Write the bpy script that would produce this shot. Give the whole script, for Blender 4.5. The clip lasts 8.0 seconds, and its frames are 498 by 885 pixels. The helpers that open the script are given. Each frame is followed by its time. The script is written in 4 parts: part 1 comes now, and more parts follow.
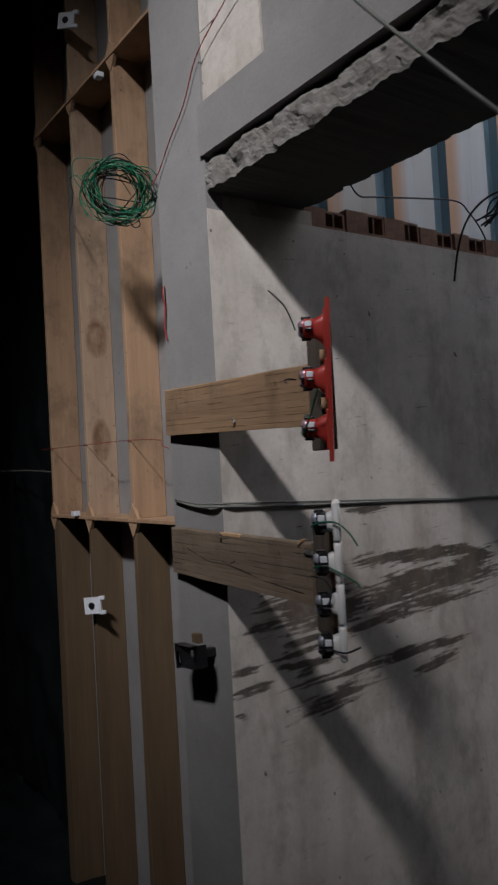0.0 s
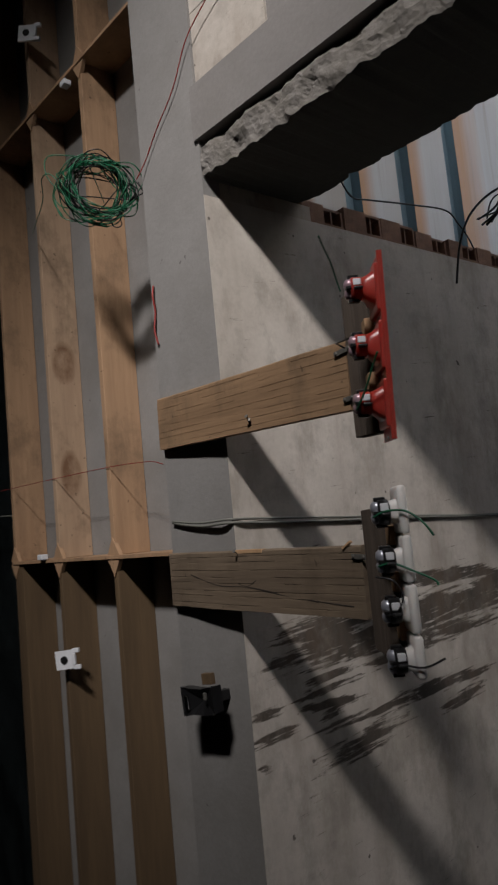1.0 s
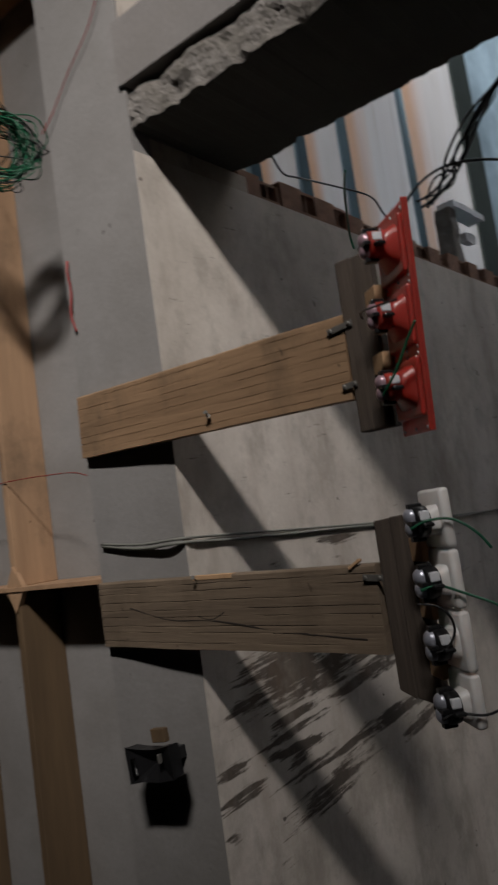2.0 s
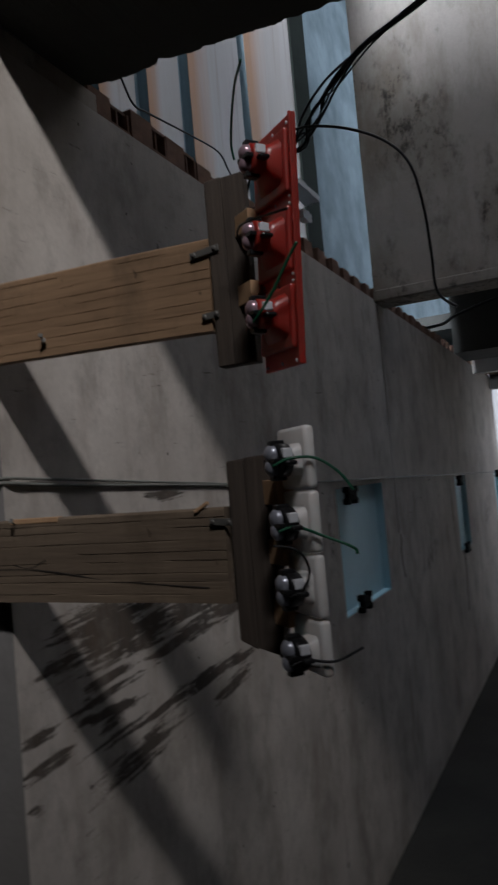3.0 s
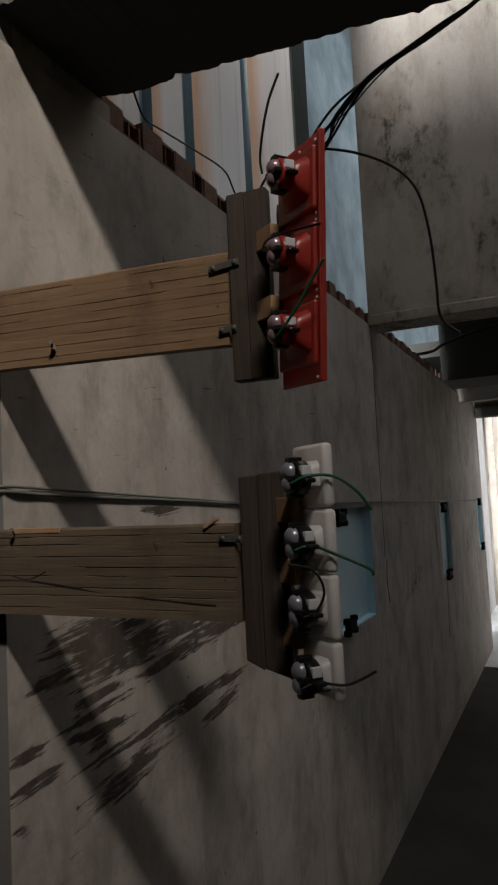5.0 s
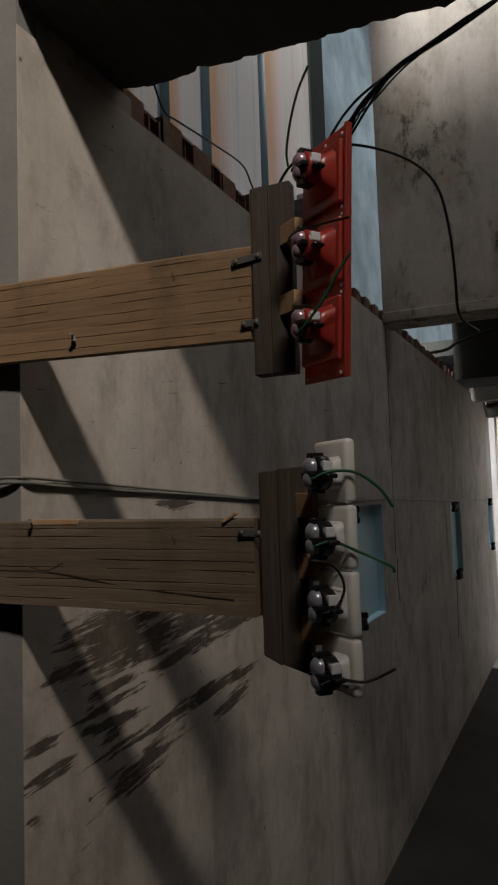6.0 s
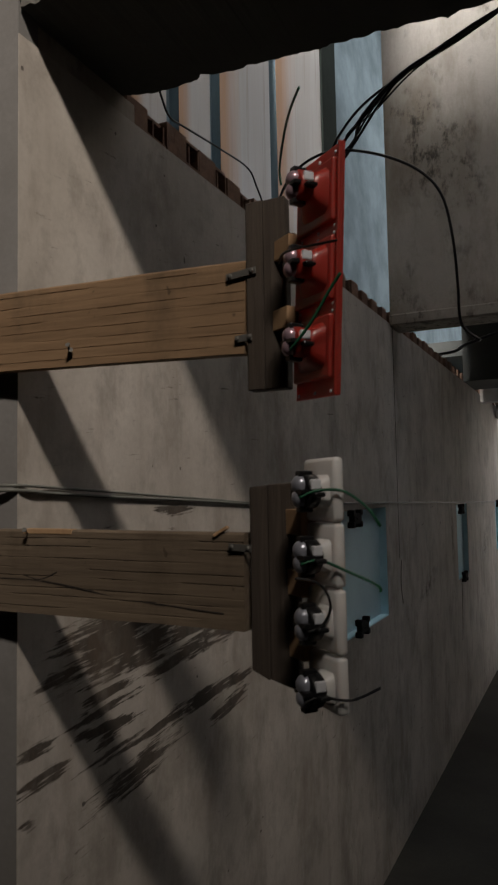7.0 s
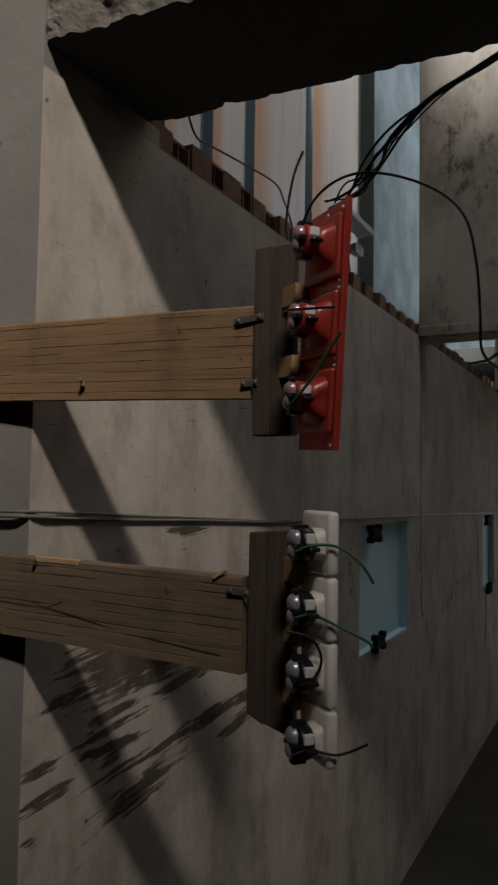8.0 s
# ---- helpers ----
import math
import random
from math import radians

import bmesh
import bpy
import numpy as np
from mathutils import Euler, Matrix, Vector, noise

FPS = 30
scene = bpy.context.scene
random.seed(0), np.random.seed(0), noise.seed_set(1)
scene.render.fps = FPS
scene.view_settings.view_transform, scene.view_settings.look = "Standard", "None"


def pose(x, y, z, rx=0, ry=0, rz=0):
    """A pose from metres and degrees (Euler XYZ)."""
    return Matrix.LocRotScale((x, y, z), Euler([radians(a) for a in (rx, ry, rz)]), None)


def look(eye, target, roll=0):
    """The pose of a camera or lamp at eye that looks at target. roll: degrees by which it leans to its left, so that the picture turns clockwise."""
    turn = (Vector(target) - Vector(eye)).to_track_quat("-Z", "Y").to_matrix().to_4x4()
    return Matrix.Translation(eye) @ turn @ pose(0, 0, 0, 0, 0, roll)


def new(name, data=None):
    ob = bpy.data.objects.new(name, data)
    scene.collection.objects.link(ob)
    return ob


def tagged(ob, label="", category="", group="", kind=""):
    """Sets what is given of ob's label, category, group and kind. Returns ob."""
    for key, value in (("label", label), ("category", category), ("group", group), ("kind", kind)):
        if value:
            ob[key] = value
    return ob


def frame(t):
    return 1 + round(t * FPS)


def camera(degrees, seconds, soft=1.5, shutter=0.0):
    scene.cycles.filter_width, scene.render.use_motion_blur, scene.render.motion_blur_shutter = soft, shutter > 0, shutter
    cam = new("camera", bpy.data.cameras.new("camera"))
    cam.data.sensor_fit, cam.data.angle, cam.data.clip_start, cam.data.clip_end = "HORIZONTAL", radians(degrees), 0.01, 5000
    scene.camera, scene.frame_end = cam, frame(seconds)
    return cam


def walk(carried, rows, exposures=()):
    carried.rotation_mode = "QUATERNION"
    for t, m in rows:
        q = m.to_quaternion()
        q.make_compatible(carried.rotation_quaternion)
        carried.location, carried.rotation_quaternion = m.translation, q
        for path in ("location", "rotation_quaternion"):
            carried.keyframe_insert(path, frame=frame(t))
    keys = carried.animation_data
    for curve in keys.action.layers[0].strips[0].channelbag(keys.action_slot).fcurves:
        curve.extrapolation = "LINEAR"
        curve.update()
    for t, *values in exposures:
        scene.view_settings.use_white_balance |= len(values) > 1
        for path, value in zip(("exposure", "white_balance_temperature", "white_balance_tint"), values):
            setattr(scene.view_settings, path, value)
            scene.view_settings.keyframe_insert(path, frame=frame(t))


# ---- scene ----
cam = camera(37.7, 8.0, 2.2, 0.5)
METRES, EYE, TILT, LEAN, TURN = 1.0, 1.65, 0.0, 0.0, -36.0
ROWS = [
    (0.0, 0.0, 0.0, 0.0, 0.1, 1.87, 3.17),
    (0.5, -0.0925, 0.1083, -0.0642, -0.99, 4.95, 4.42),
    (1.0, -0.1808, 0.2369, -0.1166, -4.62, 6.64, 5.43),
    (1.5, -0.2765, 0.4052, -0.077, -8.87, 5.69, 2.47),
    (2.0, -0.3302, 0.5377, -0.0825, -15.38, 6.27, 8.17),
    (3.5, -0.3673, 0.6737, -0.1476, -34.43, 2.76, 2.43),
    (4.0, -0.3801, 0.6873, -0.1437, -33.46, 3.58, 3.51),
    (5.5, -0.3953, 0.6915, -0.1343, -32.41, 4.6, 2.41),
    (6.0, -0.4019, 0.7, -0.1369, -32.07, 4.18, 1.88),
    (6.5, -0.4026, 0.7034, -0.1345, -31.77, 4.07, 1.42),
    (7.0, -0.3832, 0.6817, -0.1119, -31.32, 3.85, 1.09),
    (7.5, -0.3525, 0.6558, -0.0566, -30.8, 3.89, 0.47),
    (8.0, -0.3563, 0.6486, -0.042, -28.92, 3.3, -0.91),
]
walk(cam, [(t, pose(0, 0, EYE, TILT, LEAN, TURN) @ pose(METRES * x, METRES * y, METRES * z, 90 + pitch, roll, yaw)) for t, x, y, z, yaw, pitch, roll in ROWS],
     exposures=[(0.0, 2.92, 5600, 10), (1.0, 2.92, 6000, 10), (2.2, 2.68, 6100, 10), (3.4, 2.02, 5600, 10), (4.2, 2.1, 6100, 10), (5.5, 2.24, 6550, 10), (8.0, 2.24, 6650, 10)])

# ---- world and lamps ----
world = bpy.data.worlds.new("sky")
world.use_nodes = True
scene.world = world
wn = world.node_tree
sky = wn.nodes.new("ShaderNodeTexSky")
sky.sky_type = "NISHITA"
sky.sun_disc = False
sky.sun_elevation = radians(49)
sky.sun_rotation = radians(270)
overcast = wn.nodes.new("ShaderNodeHueSaturation")
overcast.inputs["Saturation"].default_value = 0.2
wn.links.new(sky.outputs[0], overcast.inputs["Color"])
wn.links.new(overcast.outputs[0], wn.nodes["Background"].inputs[0])
wn.nodes["Background"].inputs[1].default_value = 0.085

sun_data = bpy.data.lights.new("sun", "SUN")
sun_data.energy = 2.6
sun_data.angle = radians(14)
sun_data.color = (0.97, 0.98, 1.0)
sun = new("sun", sun_data)
sun.matrix_world = look((-0.656 * 20, 0, 0.755 * 20), (0, 0, 0))

LAMP, AIM = (-2.08, -0.67, 5.57), (1.25, 1.98, 2.05)
lamp_data = bpy.data.lights.new("tube_light", "AREA")
lamp_data.shape = "RECTANGLE"
lamp_data.size, lamp_data.size_y = 0.8, 0.27
lamp_data.energy = 1.65
lamp_data.spread = radians(33)
lamp_data.color = (1.0, 0.90, 0.81)
lamp = new("tube_light", lamp_data)
ahead = (Vector(AIM) - Vector(LAMP)).normalized()
along = (Vector((0, 1, 0)) - ahead * ahead.y).normalized()
lamp.matrix_world = Matrix.Translation(LAMP) @ Matrix((along, (-ahead).cross(along), -ahead)).transposed().to_4x4()


# ---- materials ----
def material(name, base, rough=0.8, metal=0.0, dark=None, scale=6.0, amount=0.5, fine=90.0, fine_amount=0.25, bump=0.3, bump_scale=60.0,
             stretch=(1, 1, 1), spec=0.4, alpha=None, extra=None):
    """A worn surface: base and a darker tone mixed by a coarse noise, a fine grain, and a relief."""
    m = bpy.data.materials.new(name)
    m.use_nodes = True
    t = m.node_tree
    b = t.nodes["Principled BSDF"]
    b.inputs["Roughness"].default_value = rough
    b.inputs["Metallic"].default_value = metal
    b.inputs["Specular IOR Level"].default_value = spec
    co = t.nodes.new("ShaderNodeTexCoord")
    mp = t.nodes.new("ShaderNodeMapping")
    mp.inputs["Scale"].default_value = stretch
    t.links.new(co.outputs["Object"], mp.inputs[0])

    def tex(sc, detail=6.0, roughness=0.6):
        n = t.nodes.new("ShaderNodeTexNoise")
        n.inputs["Scale"].default_value = sc
        n.inputs["Detail"].default_value = detail
        n.inputs["Roughness"].default_value = roughness
        t.links.new(mp.outputs[0], n.inputs["Vector"])
        return n

    def ramp(src, lo, hi):
        r = t.nodes.new("ShaderNodeMapRange")
        r.inputs[1].default_value, r.inputs[2].default_value = lo, hi
        t.links.new(src, r.inputs[0])
        return r.outputs[0]

    def mix(fac, a, bb, kind="MIX"):
        x = t.nodes.new("ShaderNodeMix")
        x.data_type, x.blend_type = "RGBA", kind
        for sock, v in ((x.inputs[0], fac), (x.inputs[6], a), (x.inputs[7], bb)):
            if isinstance(v, (int, float)):
                sock.default_value = v
            elif isinstance(v, tuple):
                sock.default_value = (*v, 1) if len(v) == 3 else v
            else:
                t.links.new(v, sock)
        return x.outputs[2]

    def math_node(op, a, bb=0.0):
        x = t.nodes.new("ShaderNodeMath")
        x.operation = op
        for sock, v in zip(x.inputs, (a, bb)):
            if isinstance(v, (int, float)):
                sock.default_value = v
            else:
                t.links.new(v, sock)
        return x.outputs[0]

    dark = dark or tuple(c * 0.55 for c in base)
    big = ramp(tex(scale).outputs[0], 0.35, 0.7)
    fac = math_node("MULTIPLY", big, amount)
    col = mix(fac, base, dark)
    grain = ramp(tex(fine, 4.0).outputs[0], 0.3, 0.72)
    gf = math_node("MULTIPLY", grain, fine_amount)
    col = mix(gf, col, dark)
    if extra:
        col = extra(t, co, mix, math_node, ramp, col)
    t.links.new(col, b.inputs["Base Color"])
    bp = t.nodes.new("ShaderNodeBump")
    bp.inputs["Strength"].default_value = bump
    bp.inputs["Distance"].default_value = 0.004
    t.links.new(tex(bump_scale, 8.0, 0.65).outputs[0], bp.inputs["Height"])
    t.links.new(bp.outputs[0], b.inputs["Normal"])
    return m


def noise_at(t, co, scale, sizes, detail=5.0, rough=0.6, rot=0.0):
    mp = t.nodes.new("ShaderNodeMapping")
    mp.vector_type = "TEXTURE"
    mp.inputs["Scale"].default_value = tuple(1 / c for c in sizes)
    mp.inputs["Rotation"].default_value = (0, radians(rot), 0)
    t.links.new(co.outputs["Object"], mp.inputs[0])
    n = t.nodes.new("ShaderNodeTexNoise")
    n.inputs["Scale"].default_value, n.inputs["Detail"].default_value, n.inputs["Roughness"].default_value = scale, detail, rough
    t.links.new(mp.outputs[0], n.inputs["Vector"])
    return n.outputs[0]


def blob(t, co, math_node, ramp, centre, size, rot=0.0, lo=1.0, hi=0.55):
    """A soft ellipse round a place of the object, in its x and z."""
    mp = t.nodes.new("ShaderNodeMapping")
    mp.vector_type = "TEXTURE"
    mp.inputs["Location"].default_value = (centre[0], 0, centre[1])
    mp.inputs["Rotation"].default_value = (0, radians(rot), 0)
    mp.inputs["Scale"].default_value = (size[0], 1000, size[1])
    t.links.new(co.outputs["Object"], mp.inputs[0])
    ln = t.nodes.new("ShaderNodeVectorMath")
    ln.operation = "LENGTH"
    t.links.new(mp.outputs[0], ln.inputs[0])
    return ramp(ln.outputs["Value"], lo, hi)


def smears(t, co, mix, math_node, ramp, col):
    """Dark brush-like smears of mud on the plaster, in streaks that rise along the wall."""
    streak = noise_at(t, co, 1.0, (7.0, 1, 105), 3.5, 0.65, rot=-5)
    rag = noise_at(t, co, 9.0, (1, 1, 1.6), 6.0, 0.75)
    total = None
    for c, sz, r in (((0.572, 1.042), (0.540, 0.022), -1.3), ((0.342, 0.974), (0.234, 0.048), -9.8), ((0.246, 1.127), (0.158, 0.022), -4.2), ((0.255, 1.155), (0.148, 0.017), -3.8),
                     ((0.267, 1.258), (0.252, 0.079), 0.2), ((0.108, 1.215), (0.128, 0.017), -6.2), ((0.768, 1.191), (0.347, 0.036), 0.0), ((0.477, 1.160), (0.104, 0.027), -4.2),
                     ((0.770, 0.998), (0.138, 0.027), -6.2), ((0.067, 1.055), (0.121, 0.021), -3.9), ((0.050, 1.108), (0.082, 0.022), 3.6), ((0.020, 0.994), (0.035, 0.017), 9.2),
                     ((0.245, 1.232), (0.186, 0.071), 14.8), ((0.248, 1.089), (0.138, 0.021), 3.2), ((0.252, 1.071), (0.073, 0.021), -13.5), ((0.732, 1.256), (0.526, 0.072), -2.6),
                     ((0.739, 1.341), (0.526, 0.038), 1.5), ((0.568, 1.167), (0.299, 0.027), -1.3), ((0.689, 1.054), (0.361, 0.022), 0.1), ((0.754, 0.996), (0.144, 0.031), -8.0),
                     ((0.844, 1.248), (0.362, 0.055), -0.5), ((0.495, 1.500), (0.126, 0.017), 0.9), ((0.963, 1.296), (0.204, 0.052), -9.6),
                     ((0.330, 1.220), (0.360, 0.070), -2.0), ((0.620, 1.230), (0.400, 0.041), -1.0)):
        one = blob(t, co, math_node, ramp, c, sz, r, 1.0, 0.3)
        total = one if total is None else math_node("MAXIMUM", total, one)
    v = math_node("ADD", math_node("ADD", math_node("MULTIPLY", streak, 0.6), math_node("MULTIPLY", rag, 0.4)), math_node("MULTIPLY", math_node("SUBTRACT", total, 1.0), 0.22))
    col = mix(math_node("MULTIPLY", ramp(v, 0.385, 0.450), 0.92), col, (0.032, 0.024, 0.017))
    runs = ramp(noise_at(t, co, 1.0, (9, 1, 0.9), 4.0, 0.6), 0.52, 0.72)
    col = mix(math_node("MULTIPLY", runs, 0.28), col, (0.21, 0.155, 0.11))
    drip = ramp(noise_at(t, co, 3.0, (1.7, 1, 0.7), 6.0, 0.65), 0.52, 0.68)
    col = mix(math_node("MULTIPLY", drip, 0.45), col, (0.18, 0.13, 0.09))
    blot = ramp(noise_at(t, co, 5.0, (1, 1, 0.6), 6.0, 0.7), 0.52, 0.70)
    col = mix(math_node("MULTIPLY", blot, 0.62), col, (0.185, 0.165, 0.135))
    haze = ramp(noise_at(t, co, 11.0, (1, 1, 0.8), 6.0, 0.7), 0.50, 0.66)
    col = mix(math_node("MULTIPLY", haze, 0.38), col, (0.25, 0.222, 0.19))
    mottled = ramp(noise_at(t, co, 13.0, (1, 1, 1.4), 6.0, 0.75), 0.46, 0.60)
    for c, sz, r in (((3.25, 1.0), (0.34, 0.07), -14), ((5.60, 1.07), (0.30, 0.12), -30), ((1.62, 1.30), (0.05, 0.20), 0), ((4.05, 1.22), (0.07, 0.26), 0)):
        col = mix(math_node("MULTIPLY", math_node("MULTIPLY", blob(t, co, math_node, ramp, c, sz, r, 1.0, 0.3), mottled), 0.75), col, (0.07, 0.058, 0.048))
    pits = ramp(noise_at(t, co, 26.0, (1, 1, 1), 2.0, 0.5), 0.725, 0.75)
    return mix(math_node("MULTIPLY", pits, 0.8), col, (0.06, 0.05, 0.045))


def bark_runs(t, co, mix, math_node, ramp, col):
    """Dark runs of damp down a concrete face."""
    runs = ramp(noise_at(t, co, 1.0, (3, 3, 1.0), 6.0, 0.7), 0.44, 0.64)
    spots = ramp(noise_at(t, co, 16.0, (1, 1, 0.55), 5.0, 0.75), 0.50, 0.62)
    patch = ramp(noise_at(t, co, 2.6, (1, 1, 0.6), 5.0, 0.65), 0.44, 0.60)
    col = mix(math_node("MULTIPLY", runs, 0.6), col, (0.22, 0.165, 0.11))
    col = mix(math_node("MULTIPLY", patch, 0.42), col, (0.20, 0.155, 0.10))
    return mix(math_node("MULTIPLY", math_node("MULTIPLY", spots, patch), 0.9), col, (0.05, 0.045, 0.038))


def grime(t, co, mix, math_node, ramp, col):
    """Handled timber: dark greasy patches and small knocks."""
    patch = ramp(noise_at(t, co, 6.0, (1, 1, 0.7), 6.0, 0.7), 0.50, 0.68)
    col = mix(math_node("MULTIPLY", patch, 0.5), col, (0.075, 0.055, 0.036))
    knock = ramp(noise_at(t, co, 45.0, (1, 1, 1), 2.0, 0.5), 0.70, 0.74)
    return mix(math_node("MULTIPLY", knock, 0.6), col, (0.05, 0.035, 0.022))


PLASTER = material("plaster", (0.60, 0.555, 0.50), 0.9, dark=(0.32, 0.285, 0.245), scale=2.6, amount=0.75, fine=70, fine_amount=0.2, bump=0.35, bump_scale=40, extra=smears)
def scuffs(t, co, mix, math_node, ramp, col):
    """Trowel strokes, rubbed patches and small dark knocks in cement."""
    stroke = ramp(noise_at(t, co, 1.0, (18, 3.0, 2.2), 6.0, 0.7, rot=24), 0.50, 0.64)
    patch = ramp(noise_at(t, co, 3.2, (1, 1, 1), 5.0, 0.65), 0.48, 0.66)
    col = mix(math_node("MULTIPLY", stroke, 0.35), col, (0.20, 0.195, 0.19))
    col = mix(math_node("MULTIPLY", patch, 0.4), col, (0.17, 0.16, 0.145))
    knock = ramp(noise_at(t, co, 34.0, (1, 1, 1), 2.0, 0.5), 0.76, 0.785)
    return mix(math_node("MULTIPLY", knock, 0.6), col, (0.06, 0.055, 0.05))


CEMENT = material("cement", (0.27, 0.268, 0.27), 0.9, dark=(0.17, 0.168, 0.165), scale=4, amount=0.5, fine=110, fine_amount=0.35, bump=0.3, bump_scale=35, extra=scuffs)
PIERM = material("pier_cement", (0.26, 0.253, 0.245), 0.9, dark=(0.17, 0.163, 0.155), scale=4, amount=0.5, fine=110, fine_amount=0.3, bump=0.3, bump_scale=35, extra=scuffs)
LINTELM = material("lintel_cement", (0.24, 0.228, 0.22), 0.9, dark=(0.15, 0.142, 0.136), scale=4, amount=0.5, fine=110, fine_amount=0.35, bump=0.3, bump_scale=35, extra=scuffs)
DAMP = material("damp_concrete", (0.55, 0.50, 0.44), 0.92, dark=(0.38, 0.34, 0.29), scale=3, amount=0.6, bump=0.4, bump_scale=40, extra=bark_runs)
# dark tone that keeps the unseen walls from bouncing light
DARKCEMENT = material("dark_cement", (0.12, 0.115, 0.105), 0.92, dark=(0.06, 0.058, 0.052), scale=2, amount=0.6, bump=0.4, bump_scale=40)
BROKEN = material("broken_concrete", (0.21, 0.198, 0.185), 0.95, dark=(0.12, 0.11, 0.095), scale=22, amount=0.95, fine=120, fine_amount=0.6, bump=0.9, bump_scale=45)
POSTM = material("post_paint", (0.022, 0.026, 0.022), 0.95, dark=(0.012, 0.014, 0.012), scale=5, amount=0.5, bump=0.2, spec=0.03)
# near-black concrete; under the lintel the shade is put into this colour
SOFFIT = material("dark_concrete", (0.05, 0.05, 0.044), 0.93, dark=(0.03, 0.03, 0.027), scale=5, amount=0.5, bump=0.4, bump_scale=40)
YARDM = material("yard_concrete", (0.74, 0.76, 0.78), 0.9, dark=(0.38, 0.37, 0.36), scale=3, amount=0.5, bump=0.4, bump_scale=30)
YARDW = material("yard_plaster", (0.46, 0.43, 0.39), 0.9, dark=(0.25, 0.19, 0.14), scale=2.0, amount=0.8, bump=0.4, bump_scale=30)
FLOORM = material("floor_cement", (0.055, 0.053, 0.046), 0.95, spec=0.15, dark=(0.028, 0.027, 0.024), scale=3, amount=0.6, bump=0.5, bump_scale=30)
def stud_stains(t, co, mix, math_node, ramp, col):
    """Handled timber with two soft round stains of rust."""
    col = grime(t, co, mix, math_node, ramp, col)
    rag = noise_at(t, co, 14.0, (1, 1, 0.6), 5.0, 0.65)
    for z, sx, sz in ((2.20, 0.050, 0.080), (1.785, 0.042, 0.088)):
        one = blob(t, co, math_node, ramp, (1.243, z), (sx, sz), 0, 1.08, 0.72)
        col = mix(math_node("MULTIPLY", math_node("MULTIPLY", one, ramp(rag, 0.22, 0.55)), 0.85), col, (0.13, 0.062, 0.028))
    return col


STAINED = material("stained_timber", (0.45, 0.32, 0.21), 0.78, extra=stud_stains, dark=(0.27, 0.18, 0.12), scale=3.0, amount=0.55, fine=14, fine_amount=0.35, bump=0.25, bump_scale=16, stretch=(6, 6, 0.5))
TIMBER = material("stud_timber", (0.43, 0.275, 0.16), 0.75, extra=grime, dark=(0.24, 0.15, 0.09), scale=3.0, amount=0.55, fine=14, fine_amount=0.35, bump=0.25, bump_scale=16, stretch=(6, 6, 0.5))
# dark brown wood; on the lower studs it holds their shade as colour
DARKSHADETIMBER = material("dark_shade_timber", (0.14, 0.092, 0.048), 0.8, dark=(0.07, 0.046, 0.026), scale=3.0, amount=0.6, fine=14, fine_amount=0.4, bump=0.25, bump_scale=16, stretch=(6, 6, 0.5))
PLANKM = material("plank_timber", (0.345, 0.222, 0.125), 0.78, extra=grime, dark=(0.15, 0.092, 0.05), scale=2.2, amount=0.6, fine=12, fine_amount=0.5, bump=0.35, bump_scale=14, stretch=(6, 0.6, 9))
PLANKOLD = material("weathered_plank", (0.23, 0.175, 0.12), 0.82, extra=grime, dark=(0.085, 0.063, 0.045), scale=2.2, amount=0.65, fine=12, fine_amount=0.5, bump=0.4, bump_scale=14, stretch=(6, 0.6, 9))
BOARDM = material("grey_board", (0.10, 0.08, 0.062), 0.82, extra=grime, dark=(0.04, 0.03, 0.024), scale=2.5, amount=0.6, fine=12, fine_amount=0.75, bump=0.5, bump_scale=14, stretch=(14, 14, 0.6))
CRACKM = material("dark_crack", (0.035, 0.027, 0.02), 0.95, bump=0.5)
PALEWOOD = material("pale_wood", (0.55, 0.36, 0.20), 0.75, dark=(0.34, 0.2, 0.11), scale=4, fine=14, fine_amount=0.4, stretch=(6, 6, 0.7))
# the next room's blue, raised in tone where it is brightly lit
PALEBLUE = material("brightened_blue", (0.63, 0.87, 0.94), 0.7, dark=(0.46, 0.70, 0.79), scale=4, amount=0.5, bump=0.2, bump_scale=40)
# the same blue lowered in tone for the dimmer upper wall
BLUEWALL = material("dimmed_blue_plaster", (0.22, 0.275, 0.30), 0.95, spec=0.1, dark=(0.10, 0.13, 0.145), scale=3, amount=0.85, bump=0.25, bump_scale=40)
def rust_runs(t, co, mix, math_node, ramp, col):
    """Tan rust that has run down one side of each sheet, with a paler worn middle."""
    sep = t.nodes.new("ShaderNodeSeparateXYZ")
    t.links.new(co.outputs["Generated"], sep.inputs[0])
    wob = math_node("MULTIPLY", math_node("SUBTRACT", noise_at(t, co, 1.0, (9, 9, 0.6), 4.0, 0.6), 0.5), 0.5)
    side = ramp(math_node("ADD", sep.outputs[0], wob), 0.42, 0.06)
    col = mix(math_node("MULTIPLY", side, 0.9), col, (0.42, 0.21, 0.085))
    drip = ramp(noise_at(t, co, 1.0, (14, 14, 0.5), 4.0, 0.6), 0.56, 0.70)
    return mix(math_node("MULTIPLY", drip, 0.45), col, (0.22, 0.15, 0.09))


SHEET = material("roof_sheet", (0.46, 0.445, 0.425), 0.6, dark=(0.33, 0.26, 0.19), extra=rust_runs, scale=0.9, amount=0.6, fine=9, fine_amount=0.2, bump=0.1, stretch=(2.6, 2.6, 0.22))
RIBM = material("sheet_rib", (0.17, 0.24, 0.27), 0.6, dark=(0.08, 0.115, 0.13), scale=2.0, amount=0.6, stretch=(4, 4, 0.5))
